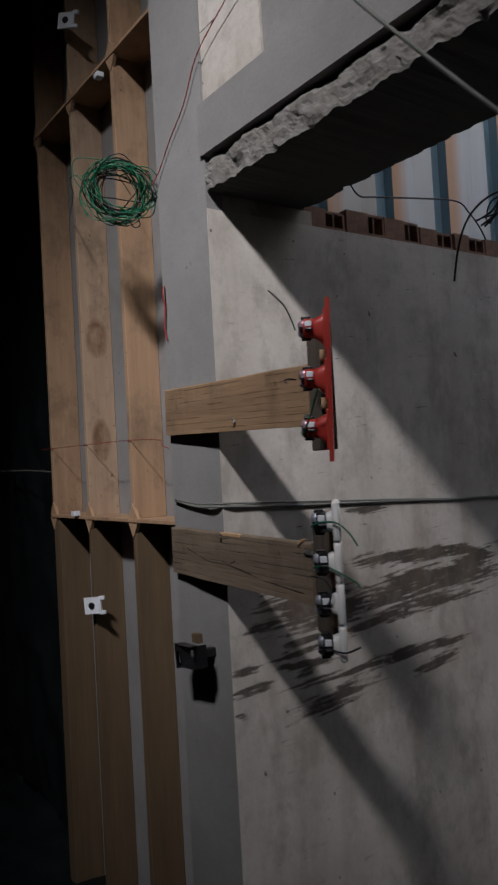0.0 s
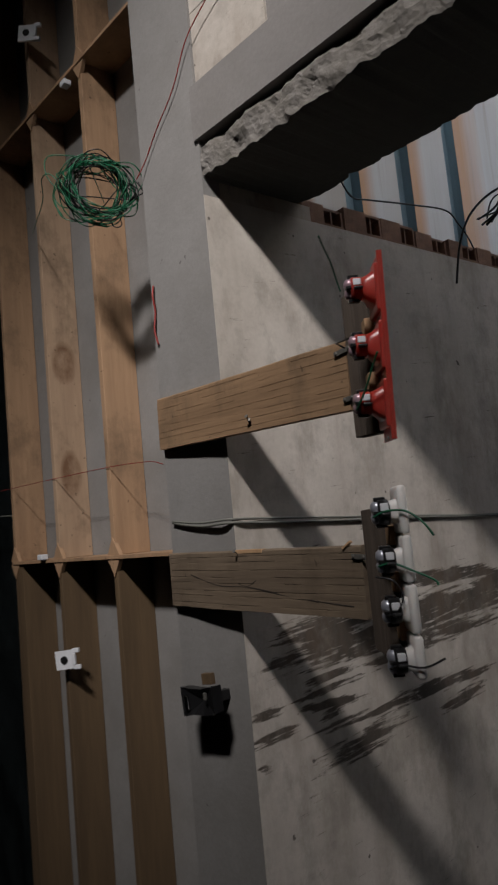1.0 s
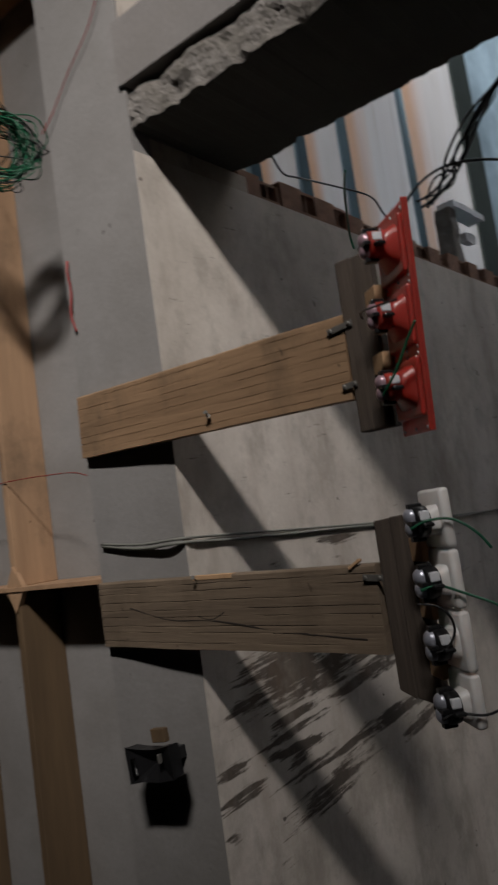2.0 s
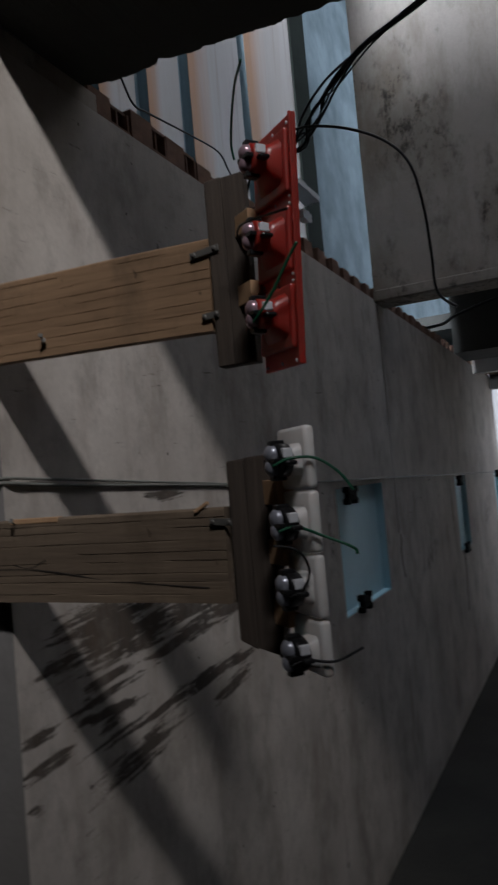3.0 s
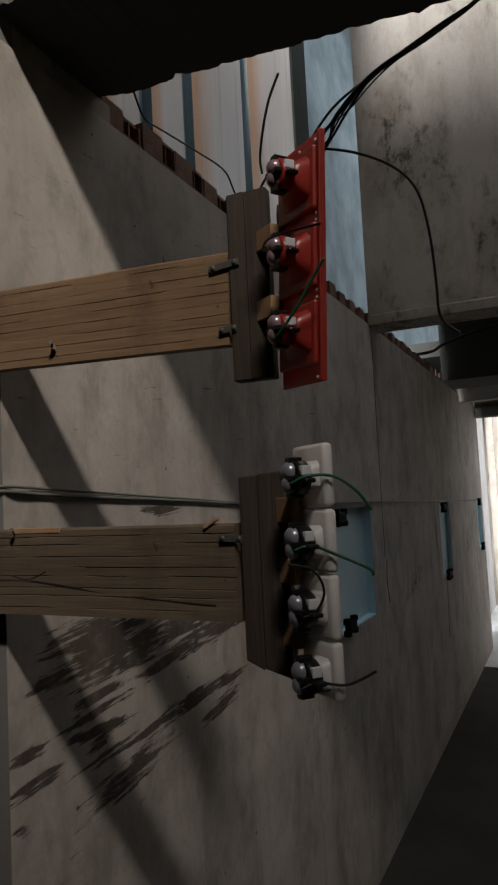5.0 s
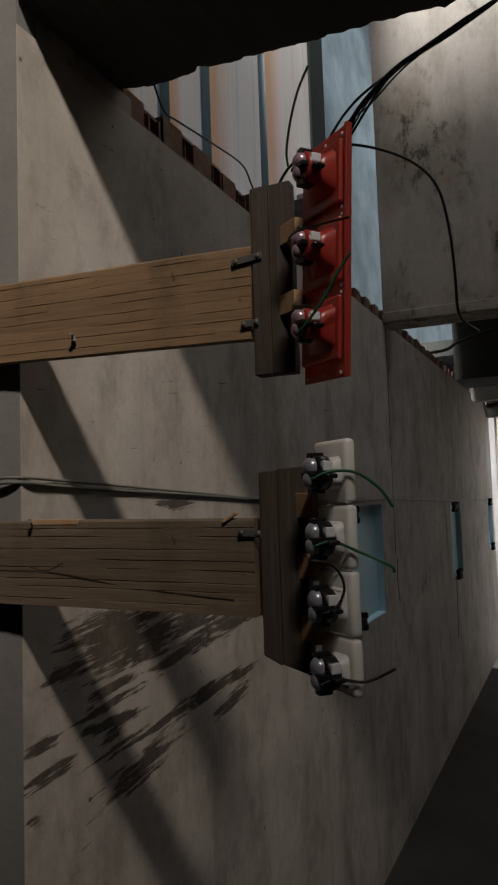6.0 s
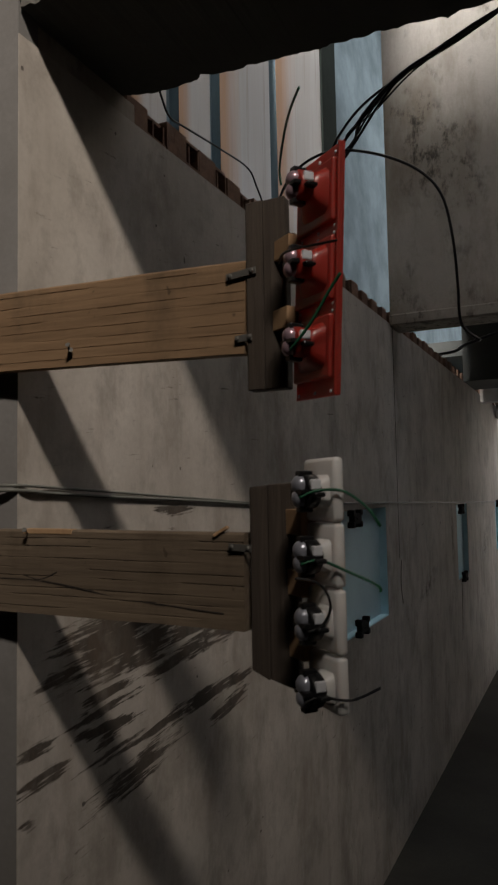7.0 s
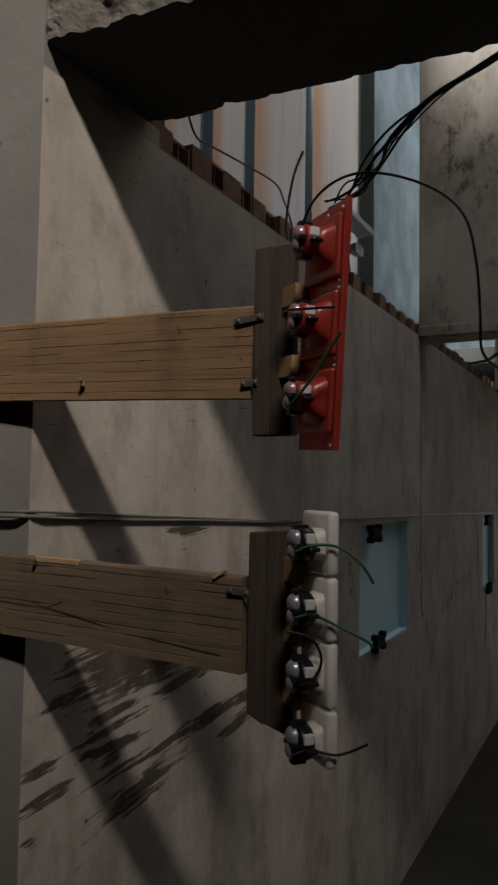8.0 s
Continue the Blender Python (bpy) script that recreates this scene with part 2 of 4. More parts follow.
BRICKM = material("hollow_brick", (0.27, 0.15, 0.10), 0.92, dark=(0.12, 0.075, 0.055), scale=18, amount=0.8, fine=80, fine_amount=0.4, bump=0.7, bump_scale=60)
BLACKM = material("black_plastic", (0.012, 0.012, 0.013), 0.35, fine_amount=0.1, bump=0.05)
MATTEM = material("matte_black_plastic", (0.014, 0.014, 0.014), 0.85, spec=0.08, fine_amount=0.1, bump=0.05)
TARPM = material("black_sheet", (0.030, 0.038, 0.040), 0.30, dark=(0.008, 0.010, 0.010), scale=3, amount=0.6, fine=30, fine_amount=0.3, bump=0.6, bump_scale=9)
REDM = material("red_plastic", (0.56, 0.066, 0.048), 0.32, dark=(0.38, 0.03, 0.025), scale=20, amount=0.3, fine_amount=0.1, bump=0.06, spec=0.5)
WHITEM = material("white_plastic", (0.82, 0.80, 0.78), 0.4, dark=(0.66, 0.63, 0.60), scale=20, amount=0.4, fine_amount=0.1, bump=0.08, spec=0.5)
CHROME = material("chrome", (0.75, 0.75, 0.76), 0.15, metal=1.0, fine_amount=0.1, bump=0.02)
for plastic, size in ((REDM, 0.03), (WHITEM, 0.02)):
    bsdf = plastic.node_tree.nodes["Principled BSDF"]
    bsdf.inputs["Subsurface Weight"].default_value = 0.5
    bsdf.inputs["Subsurface Radius"].default_value = (1.0, 0.35, 0.25) if plastic is REDM else (1.0, 0.9, 0.85)
    bsdf.inputs["Subsurface Scale"].default_value = size
REDM.node_tree.nodes["Principled BSDF"].inputs["Transmission Weight"].default_value = 0.35
GREENW = material("green_wire", (0.014, 0.115, 0.055), 0.4, fine_amount=0.1, bump=0.02)
BLACKW = material("black_wire", (0.012, 0.012, 0.012), 0.4, fine_amount=0.1, bump=0.02)
GREYW = material("grey_wire", (0.20, 0.205, 0.18), 0.5, fine_amount=0.2, bump=0.05)
REDW = material("red_wire", (0.25, 0.03, 0.025), 0.5, fine_amount=0.1, bump=0.02)
DOMEM = material("dome_metal", (0.50, 0.52, 0.60), 0.30, metal=0.5, scale=30, amount=0.3, fine_amount=0.1, bump=0.04)
PINKM = material("pink_dome", (0.55, 0.38, 0.44), 0.28, metal=0.45, scale=30, amount=0.3, fine_amount=0.1, bump=0.04)
CLIPM = material("white_clip", (0.78, 0.80, 0.84), 0.4, fine_amount=0.1, bump=0.03)
STEELM = material("dull_steel", (0.17, 0.165, 0.15), 0.5, metal=0.4, fine_amount=0.4, bump=0.2)


# ---- mesh helpers ----
def box(bm, lo, hi, bevel=0.0):
    vs = [bm.verts.new((x, y, z)) for x in (lo[0], hi[0]) for y in (lo[1], hi[1]) for z in (lo[2], hi[2])]
    fs = [bm.faces.new([vs[i] for i in f]) for f in ((0, 1, 3, 2), (4, 6, 7, 5), (0, 4, 5, 1), (2, 3, 7, 6), (0, 2, 6, 4), (1, 5, 7, 3))]
    if bevel:
        bmesh.ops.bevel(bm, geom=list({e for f in fs for e in f.edges}), offset=bevel, segments=2, profile=0.5, affect="EDGES")
    return bm


def solid(lo, hi, bevel=0.0):
    return box(bmesh.new(), lo, hi, bevel)


def link(name, bm, mat, parent=None, smooth=False):
    bmesh.ops.recalc_face_normals(bm, faces=bm.faces[:])
    me = bpy.data.meshes.new(name)
    bm.to_mesh(me)
    bm.free()
    me.materials.append(mat)
    if smooth:
        for p in me.polygons:
            p.use_smooth = True
    ob = new(name, me)
    if parent:
        ob.parent = parent
    return ob


def part(name, bm, mat, parent, label="", smooth=False):
    ob = link(name, bm, mat, parent, smooth)
    return tagged(ob, label) if label else ob


def tube(points, r, sides=6, bm=None, smooth_steps=6):
    """A round wire through points, smoothed by Catmull-Rom."""
    bm = bm or bmesh.new()
    pts = [Vector(p) for p in points]
    path = []
    for i in range(len(pts) - 1):
        p0, p1, p2, p3 = pts[max(i - 1, 0)], pts[i], pts[i + 1], pts[min(i + 2, len(pts) - 1)]
        for k in range(smooth_steps):
            u = k / smooth_steps
            path.append(0.5 * (2 * p1 + (p2 - p0) * u + (2 * p0 - 5 * p1 + 4 * p2 - p3) * u * u + (3 * p1 - p0 - 3 * p2 + p3) * u ** 3))
    path.append(pts[-1])
    rings = []
    side = None
    for i, p in enumerate(path):
        d = (path[min(i + 1, len(path) - 1)] - path[max(i - 1, 0)]).normalized()
        if side is None:
            side = d.orthogonal().normalized()
        side = (side - d * side.dot(d)).normalized()
        up = d.cross(side)
        rings.append([bm.verts.new(p + r * (math.cos(a) * side + math.sin(a) * up)) for a in (2 * math.pi * k / sides for k in range(sides))])
    for a, b in zip(rings, rings[1:]):
        for k in range(sides):
            bm.faces.new((a[k], a[(k + 1) % sides], b[(k + 1) % sides], b[k]))
    bm.faces.new(rings[0][::-1])
    bm.faces.new(rings[-1])
    return bm


def lathe(profile, axis_pose, sides=20, bm=None):
    """A turned shape: (radius, height) pairs round the z axis of a pose."""
    bm = bm or bmesh.new()
    rings = [[bm.verts.new(axis_pose @ Vector((r * math.cos(a), r * math.sin(a), h))) for a in (2 * math.pi * k / sides for k in range(sides))] for r, h in profile]
    for a, b in zip(rings, rings[1:]):
        for k in range(sides):
            bm.faces.new((a[k], a[(k + 1) % sides], b[(k + 1) % sides], b[k]))
    bm.faces.new(rings[0][::-1])
    bm.faces.new(rings[-1])
    return bm


def pierced(length, thick, height, holes, foot=0.0):
    """A wall along x and into y, from its foot to a height, with rectangular holes (x0, x1, z0, z1) through it."""
    bm = bmesh.new()
    xs = sorted({0.0, length, *(h[0] for h in holes), *(h[1] for h in holes)})
    zs = sorted({foot, height, *(h[2] for h in holes), *(h[3] for h in holes)})

    def solid_at(i, k):
        if not (0 <= i < len(xs) - 1 and 0 <= k < len(zs) - 1):
            return False
        x, z = (xs[i] + xs[i + 1]) / 2, (zs[k] + zs[k + 1]) / 2
        return not any(a < x < b and c < z < d for a, b, c, d in holes)

    def quad(*ps):
        bm.faces.new([bm.verts.new(p) for p in ps])

    for i in range(len(xs) - 1):
        for k in range(len(zs) - 1):
            if not solid_at(i, k):
                continue
            a, b, c, d = xs[i], xs[i + 1], zs[k], zs[k + 1]
            quad((a, 0, c), (b, 0, c), (b, 0, d), (a, 0, d))
            quad((b, thick, c), (a, thick, c), (a, thick, d), (b, thick, d))
            if not solid_at(i - 1, k):
                quad((a, thick, c), (a, 0, c), (a, 0, d), (a, thick, d))
            if not solid_at(i + 1, k):
                quad((b, 0, c), (b, thick, c), (b, thick, d), (b, 0, d))
            if not solid_at(i, k - 1):
                quad((a, thick, c), (b, thick, c), (b, 0, c), (a, 0, c))
            if not solid_at(i, k + 1):
                quad((a, 0, d), (b, 0, d), (b, thick, d), (a, thick, d))
    bmesh.ops.remove_doubles(bm, verts=bm.verts[:], dist=1e-5)
    return bm


# ---- the setting ----
FLOOR = -0.105                              # the floor of the room and of the passage
WALL = pose(1.07, 1.605, 0, 0, 0, -2.7)     # the long passage wall: x along it, y into it
TOP = 2.39                                  # its broken top, and the underside of the lintel


def setting(name, bm, mat, label, m=None):
    ob = link(name, bm, mat)
    if m is not None:
        ob.matrix_world = m
    return tagged(ob, label, kind="structure")


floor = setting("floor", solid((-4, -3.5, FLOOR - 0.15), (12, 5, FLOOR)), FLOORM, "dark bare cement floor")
OPENINGS = [(1.705, 2.365, 0.965, 1.455), (4.22, 4.68, 0.905, 1.42), (6.35, 6.72, 0.94, 1.405)]
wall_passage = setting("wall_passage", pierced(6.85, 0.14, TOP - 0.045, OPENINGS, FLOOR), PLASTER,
                       "pale cement-plastered passage wall with dark smears and square openings backed in blue", WALL)

tagged(link("joint", solid((2.588, -0.0012, 1.20), (2.5915, 0.001, 2.33)), SOFFIT, wall_passage), "dark hairline joint in the plaster")
# a pale panel in each opening stands in for the bright room behind
for x0, x1, z0, z1 in OPENINGS:
    for lo, hi in (((x1 - 0.006, 0.002, z0), (x1 - 0.001, 0.139, z1)), ((x0 + 0.001, 0.002, z0), (x0 + 0.006, 0.139, z1)), ((x0 + 0.006, 0.002, z0 + 0.001), (x1 - 0.006, 0.139, z0 + 0.006))):
        part("reveal", solid(lo, hi), PALEBLUE, wall_passage, "pale blue reveal of an opening")
    part("bright_backing", solid((x0 + 0.006, 0.036, z0 + 0.006), (x1 - 0.006, 0.135, z1 - 0.001)), PALEBLUE, wall_passage, "pale blue panel added for the bright room behind an opening")

# the cross wall that the camera looks past: a pier, and the lintel over the way through
wall_cross = setting("pier", solid((1.07, 1.6065, FLOOR), (1.30, 1.862, 6.2)), PIERM, "smooth grey cement pier at the end of the wall")


def ragged_slab(y0, y1, front, back, z0, z1, rough, seed):
    """A broken concrete layer that runs along y: its front face and its far edge are ragged."""
    bm = bmesh.new()
    n, rows = int((y1 - y0) / 0.0075), 13

    def lump(y, z):
        big = noise.noise(Vector((y * 13, z * 16, seed)))
        mid = noise.noise(Vector((y * 34, z * 40, seed + 3)))
        small = noise.noise(Vector((y * 90, z * 110, seed + 7)))
        pit = max(0.0, noise.noise(Vector((y * 24, z * 28, seed + 11))) - 0.18)
        return rough * (0.9 * big + 0.55 * mid + 0.25 * small + 2.4 * pit)

    rings = []
    for i in range(n + 1):
        y = y0 + (y1 - y0) * i / n
        far = back + 0.022 * noise.noise(Vector((y * 9, seed, 3))) + 0.010 * noise.noise(Vector((y * 31, seed, 5))) + 0.006 * noise.noise(Vector((y * 80, seed, 6)))
        low = 0.008 * noise.noise(Vector((y * 26, seed, 9))) + 0.004 * noise.noise(Vector((y * 70, seed, 8)))
        high = 0.009 * noise.noise(Vector((y * 17, seed, 14))) + 0.005 * noise.noise(Vector((y * 55, seed, 15)))
        ring = []
        for k in range(rows):
            u = k / (rows - 1)
            z = z0 + low * (1 - u) + (z1 - z0) * u + high * u
            ring.append(bm.verts.new((front + lump(y, z) + 0.010 * max(0, u - 0.85) / 0.15, y, z)))
        ring.append(bm.verts.new((far, y, z1)))
        ring.append(bm.verts.new((far - 0.008, y, z0 + 0.035)))
        ring.append(bm.verts.new((far - 0.012 + 0.008 * noise.noise(Vector((y * 40, seed, 12))), y, z0)))
        rings.append(ring)
    m = len(rings[0])
    for a, b in zip(rings, rings[1:]):
        for k in range(m):
            bm.faces.new((a[k], a[(k + 1) % m], b[(k + 1) % m], b[k]))
    bm.faces.new(rings[0][::-1])
    bm.faces.new(rings[-1])
    return bm


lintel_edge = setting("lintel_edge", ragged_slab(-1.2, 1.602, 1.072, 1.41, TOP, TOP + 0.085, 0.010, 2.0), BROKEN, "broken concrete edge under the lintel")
# downward faces take SOFFIT: the lintel's underside shade is painted in
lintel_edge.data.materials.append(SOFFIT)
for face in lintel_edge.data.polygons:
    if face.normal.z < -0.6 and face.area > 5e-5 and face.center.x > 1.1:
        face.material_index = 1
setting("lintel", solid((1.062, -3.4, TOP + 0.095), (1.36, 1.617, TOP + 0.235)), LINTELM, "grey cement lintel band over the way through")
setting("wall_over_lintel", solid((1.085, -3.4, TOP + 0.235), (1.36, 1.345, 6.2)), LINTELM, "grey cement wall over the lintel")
setting("wall_over_lintel_pale", solid((1.078, 1.345, TOP + 0.235), (1.36, 1.62, 6.2)), PLASTER, "pale plaster panel over the lintel")
# unseen wall added to stop sky light leaking into the near room
setting("wall_cross_far", solid((1.09, -3.4, FLOOR), (1.36, -0.98, TOP)), DARKCEMENT, "unseen dark wall added beside the way through against sky light")
setting("wall_stud_back", solid((1.31, 1.862, FLOOR), (1.42, 3.13, 6.2)), PIERM, "grey cement wall behind the timber studs")

# passage beyond
RISE, HIGH = 4.6, 6.3                       # the tops of the passage and of the next room
setting("wall_hung", solid((2.55, -2.6, 2.33), (2.72, -0.001, HIGH)), DAMP, "damp stained concrete wall hung over the passage", WALL)
setting("ledge", solid((2.528, -2.6, 2.331), (2.5495, -0.002, 2.385), 0.006), DAMP, "crumbling concrete ledge along the hung wall's foot", WALL)
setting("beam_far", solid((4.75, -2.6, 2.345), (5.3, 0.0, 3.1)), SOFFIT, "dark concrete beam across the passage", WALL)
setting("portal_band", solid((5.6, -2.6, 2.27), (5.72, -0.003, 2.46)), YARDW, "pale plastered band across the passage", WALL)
setting("portal_lintel", solid((6.7, -2.6, 2.225), (6.85, -0.003, 3.1)), DARKCEMENT, "dark lintel over the bright far doorway", WALL)
setting("portal_lintel_strip", solid((6.66, -2.6, 2.36), (6.699, -0.003, 2.44)), DARKSHADETIMBER, "dark brown timber strip along the far lintel", WALL)
setting("wall_end", solid((9.6, -2.6, FLOOR), (9.8, 0.33, 3.4)), YARDW, "stained plaster end wall of the bright yard", WALL)
setting("yard_floor_edge", solid((6.851, -0.004, FLOOR), (9.6, 0.219, FLOOR + 0.012)), YARDM, "pale floor along the yard wall", WALL)
setting("wall_yard_left", solid((6.851, 0.22, FLOOR), (9.6, 0.32, 2.79)), YARDM, "whitewashed wall along the bright yard", WALL)
setting("yard_pilaster", solid((9.52, 0.09, FLOOR + 0.012), (9.599, 0.19, 3.38), 0.01), DAMP, "rough brown plaster edge at the yard's corner", WALL)
setting("wall_passage_far_side", solid((0.34, -2.75, FLOOR), (6.85, -2.6, RISE)), DARKCEMENT, "unseen wall on the far side of the passage, dark to cut bounced light", WALL)
setting("wall_yard_side", solid((6.85, -2.75, FLOOR), (9.8, -2.6, 2.0)), YARDW, "low plaster wall on the far side of the yard", WALL)
# unseen ceilings, added and cut short to steer the sky light
setting("ceiling_passage_far", solid((5.72, -2.6, 3.1), (6.85, 0.0, 3.2)), SOFFIT, "unseen ceiling added before the far doorway to shade its lintel", WALL)
setting("ceiling_passage", solid((3.6, -2.6, 3.1), (5.3, 0.0, 3.2)), SOFFIT, "unseen ceiling added over the passage to hold back sky light", WALL)


RIBS, HALF = (1.05, 1.46, 1.85, 2.27, 3.035), 0.056
sheet_wall = tagged(new("wall_sheet"), "tan and grey ribbed metal sheet wall above the masonry", kind="structure")
sheet_wall.matrix_world = WALL @ pose(0, 0.80, 0)
for a, b in zip((0.40, *RIBS), (*RIBS, 4.0)):
    part("sheet_panel", solid((a + HALF, 0.0, 2.6), (b - HALF, 0.004, HIGH)), SHEET, sheet_wall)
for r in RIBS:
    bm = bmesh.new()
    prof = [(-HALF, 0.002), (-HALF + 0.012, 0.045), (HALF - 0.012, 0.045), (HALF, 0.002), (HALF + 0.003, 0.006), (HALF - 0.008, 0.050), (0.008 - HALF, 0.050), (-HALF - 0.003, 0.006)]
    lo, hi = [bm.verts.new((r + x, y, 2.6)) for x, y in prof], [bm.verts.new((r + x, y, HIGH)) for x, y in prof]
    for k in range(8):
        bm.faces.new((lo[k], lo[(k + 1) % 8], hi[(k + 1) % 8], hi[k]))
    part("rib", bm, RIBM, sheet_wall, "slate-blue rib of the sheet")
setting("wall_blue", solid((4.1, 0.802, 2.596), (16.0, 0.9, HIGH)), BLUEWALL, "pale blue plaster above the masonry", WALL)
setting("wall_blue_back_far", solid((3.9, 0.84, FLOOR), (16.0, 0.94, 2.595)), PALEBLUE, "pale blue wall further along the next room", WALL)
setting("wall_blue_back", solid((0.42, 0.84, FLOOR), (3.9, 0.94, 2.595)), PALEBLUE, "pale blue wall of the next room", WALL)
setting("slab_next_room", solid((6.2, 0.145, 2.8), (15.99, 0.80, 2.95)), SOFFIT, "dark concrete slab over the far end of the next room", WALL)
setting("wall_next_room_far", solid((16.0, -0.5, FLOOR), (16.1, 0.95, RISE + 0.1)), BLUEWALL, "plain far end of the next room", WALL)
setting("wall_next_room_end", solid((1.42, 1.77, FLOOR), (1.5, 2.9, HIGH)), CEMENT, "plain cement end of the next room")

# unseen lids, added so that only chosen gaps let sky light in
setting("lid_passage", solid((0.34, -2.6, RISE), (0.85, 0.14, RISE + 0.1)), SOFFIT, "unseen lid added over part of the passage against sky light", WALL)
setting("lid_passage_strip", solid((0.85, -0.15, RISE), (2.55, 0.14, RISE + 0.1)), SOFFIT, "unseen strip of lid added over the passage against sky light", WALL)
setting("lid_passage_far", solid((3.6, -2.6, RISE), (4.2, 0.14, RISE + 0.1)), SOFFIT, "unseen lid added over the passage's upper part against sky light", WALL)
setting("lid_passage_edge", solid((4.2, -0.25, RISE), (5.4, 0.14, RISE + 0.1)), SOFFIT, "unseen edge of lid added over the far passage against sky light", WALL)
setting("lid_next_room_near", solid((0.34, 0.145, HIGH), (1.1, 0.95, HIGH + 0.1)), SOFFIT, "unseen lid added over the near part of the next room against sky light", WALL)
setting("lid_next_room_far", solid((5.2, 0.145, HIGH), (16.0, 0.95, HIGH + 0.1)), SOFFIT, "unseen lid added over the far part of the next room against sky light", WALL)
# paler slab laid where daylight reaches the floor: brightness as colour
setting("yard_floor", solid((6.02, -2.6, FLOOR), (9.6, -0.004, FLOOR + 0.012)), YARDM, "pale concrete floor of the bright yard, its daylight put into the colour", WALL)
setting("post", solid((3.92, 0.785, 2.3), (4.235, 0.799, HIGH)), POSTM, "dark grey post between the sheets and the blue plaster", WALL)
# hidden wall, added because outside light showed past the sheet
setting("wall_behind_sheet", solid((1.5, 3.13, FLOOR), (1.6, 5.0, 6.2)), CEMENT, "unseen cement wall added behind the plastic sheet against light leaks")

# unseen shed added round the camera, its walls dark to cut bounced light
setting("ceiling", solid((-4, -3.5, 6.2), (1.42, 5, 6.35)), SOFFIT, "dark ceiling high over the near room")
setting("wall_back", pierced(8.5, 0.15, 6.2, [], FLOOR), DARKCEMENT, "plain cement wall behind", pose(-4, -3.5, 0, 0, 0, 90))
setting("wall_side", solid((-4, -3.65, FLOOR), (1.36, -3.5, 6.2)), DARKCEMENT, "plain cement side wall")
setting("wall_end_near", solid((-4, 5, FLOOR), (1.6, 5.15, 6.2)), DARKCEMENT, "plain cement end wall")


def wrinkled(y0, y1, z0, z1, x):
    bm = bmesh.new()
    ny, nz = 60, 130
    grid = []
    for i in range(ny + 1):
        row = []
        for k in range(nz + 1):
            y, z = y0 + (y1 - y0) * i / ny, z0 + (z1 - z0) * k / nz
            d = 0.05 * noise.noise(Vector((y * 1.6, z * 0.9, 7))) + 0.03 * noise.noise(Vector((y * 6, z * 4, 3))) + 0.02 * abs(noise.noise(Vector((y * 14, z * 9, 1))))
            row.append(bm.verts.new((x + d, y, z)))
        grid.append(row)
    for a, b in zip(grid, grid[1:]):
        for k in range(nz):
            bm.faces.new((a[k], b[k], b[k + 1], a[k + 1]))
    bmesh.ops.solidify(bm, geom=bm.faces[:], thickness=0.003)
    return bm


tagged(link("plastic_sheet", wrinkled(3.12, 4.98, FLOOR, 6.18, 1.36), TARPM, smooth=True), "crumpled black plastic sheet hanging beside the timber studs", "plastic sheet")

# added black sheet that gives the floor corner its darkness
def dark_floor_sheet(x0, x1, y0, y1):
    bm = bmesh.new()
    n = 40
    grid = [[bm.verts.new((x0 + (x1 - x0) * i / n, y0 + (y1 - y0) * k / n, FLOOR + 0.012 + 0.05 * abs(noise.noise(Vector((i * 0.21, k * 0.19, 4)))))) for k in range(n + 1)] for i in range(n + 1)]
    for a, b in zip(grid, grid[1:]):
        for k in range(n):
            bm.faces.new((a[k], b[k], b[k + 1], a[k + 1]))
    bmesh.ops.solidify(bm, geom=bm.faces[:], thickness=0.003)
    return bm


tagged(link("dark_floor_sheet", dark_floor_sheet(-0.6, 1.40, 2.2, 4.95), TARPM, smooth=True), "crumpled black sheet added over the floor to darken it", "plastic sheet")
tagged(link("stretched_cord", tube([(1.24, 3.10, 1.665), (1.24, 3.6, 1.69), (1.26, 4.3, 1.70), (1.36, 4.99, 1.71)], 0.003), GREYW), "thin grey cord stretched in front of the plastic sheet", "cord")

# timber studs with shelves of blocking between them
studs = tagged(new("stud_frame"), "tan timber stud frame with blocking, standing against a grey wall", "stud frame")
for y in (3.09, 2.716, 2.333, 1.925):
    part("stud", solid((1.18, y, 1.487), (1.309, y + 0.024, 6.19), 0.002), STAINED if y == 2.716 else TIMBER, studs)
    part("short_stud", solid((1.181, y - (0.045 if y > 3 else 0), FLOOR), (1.309, y + 0.024, 1.475), 0.002), DARKSHADETIMBER, studs, "timber stud under the blocking, its shade put into a darker colour")
for z in (1.475, 3.155):
    part("blocking", solid((1.172, 1.866, z), (1.309, 3.118, z + 0.012), 0.001), TIMBER, studs)


for y in (3.09, 2.716, 2.333):
    for z, up in ((1.487, 1), (1.474, -1), (3.167, 1), (3.154, -1)):
        bm = bmesh.new()
        a = [bm.verts.new(p) for p in ((1.176, y - 0.026, z), (1.176, y + 0.046, z), (1.176, y + 0.012, z + 0.055 * up))]
        b = [bm.verts.new(p) for p in ((1.190, y - 0.026, z), (1.190, y + 0.046, z), (1.190, y + 0.012, z + 0.055 * up))]
        bm.faces.new(a)
        bm.faces.new(b[::-1])
        for k in range(3):
            bm.faces.new((a[k], b[k], b[(k + 1) % 3], a[(k + 1) % 3]))
        part("gusset", bm, TIMBER, studs)


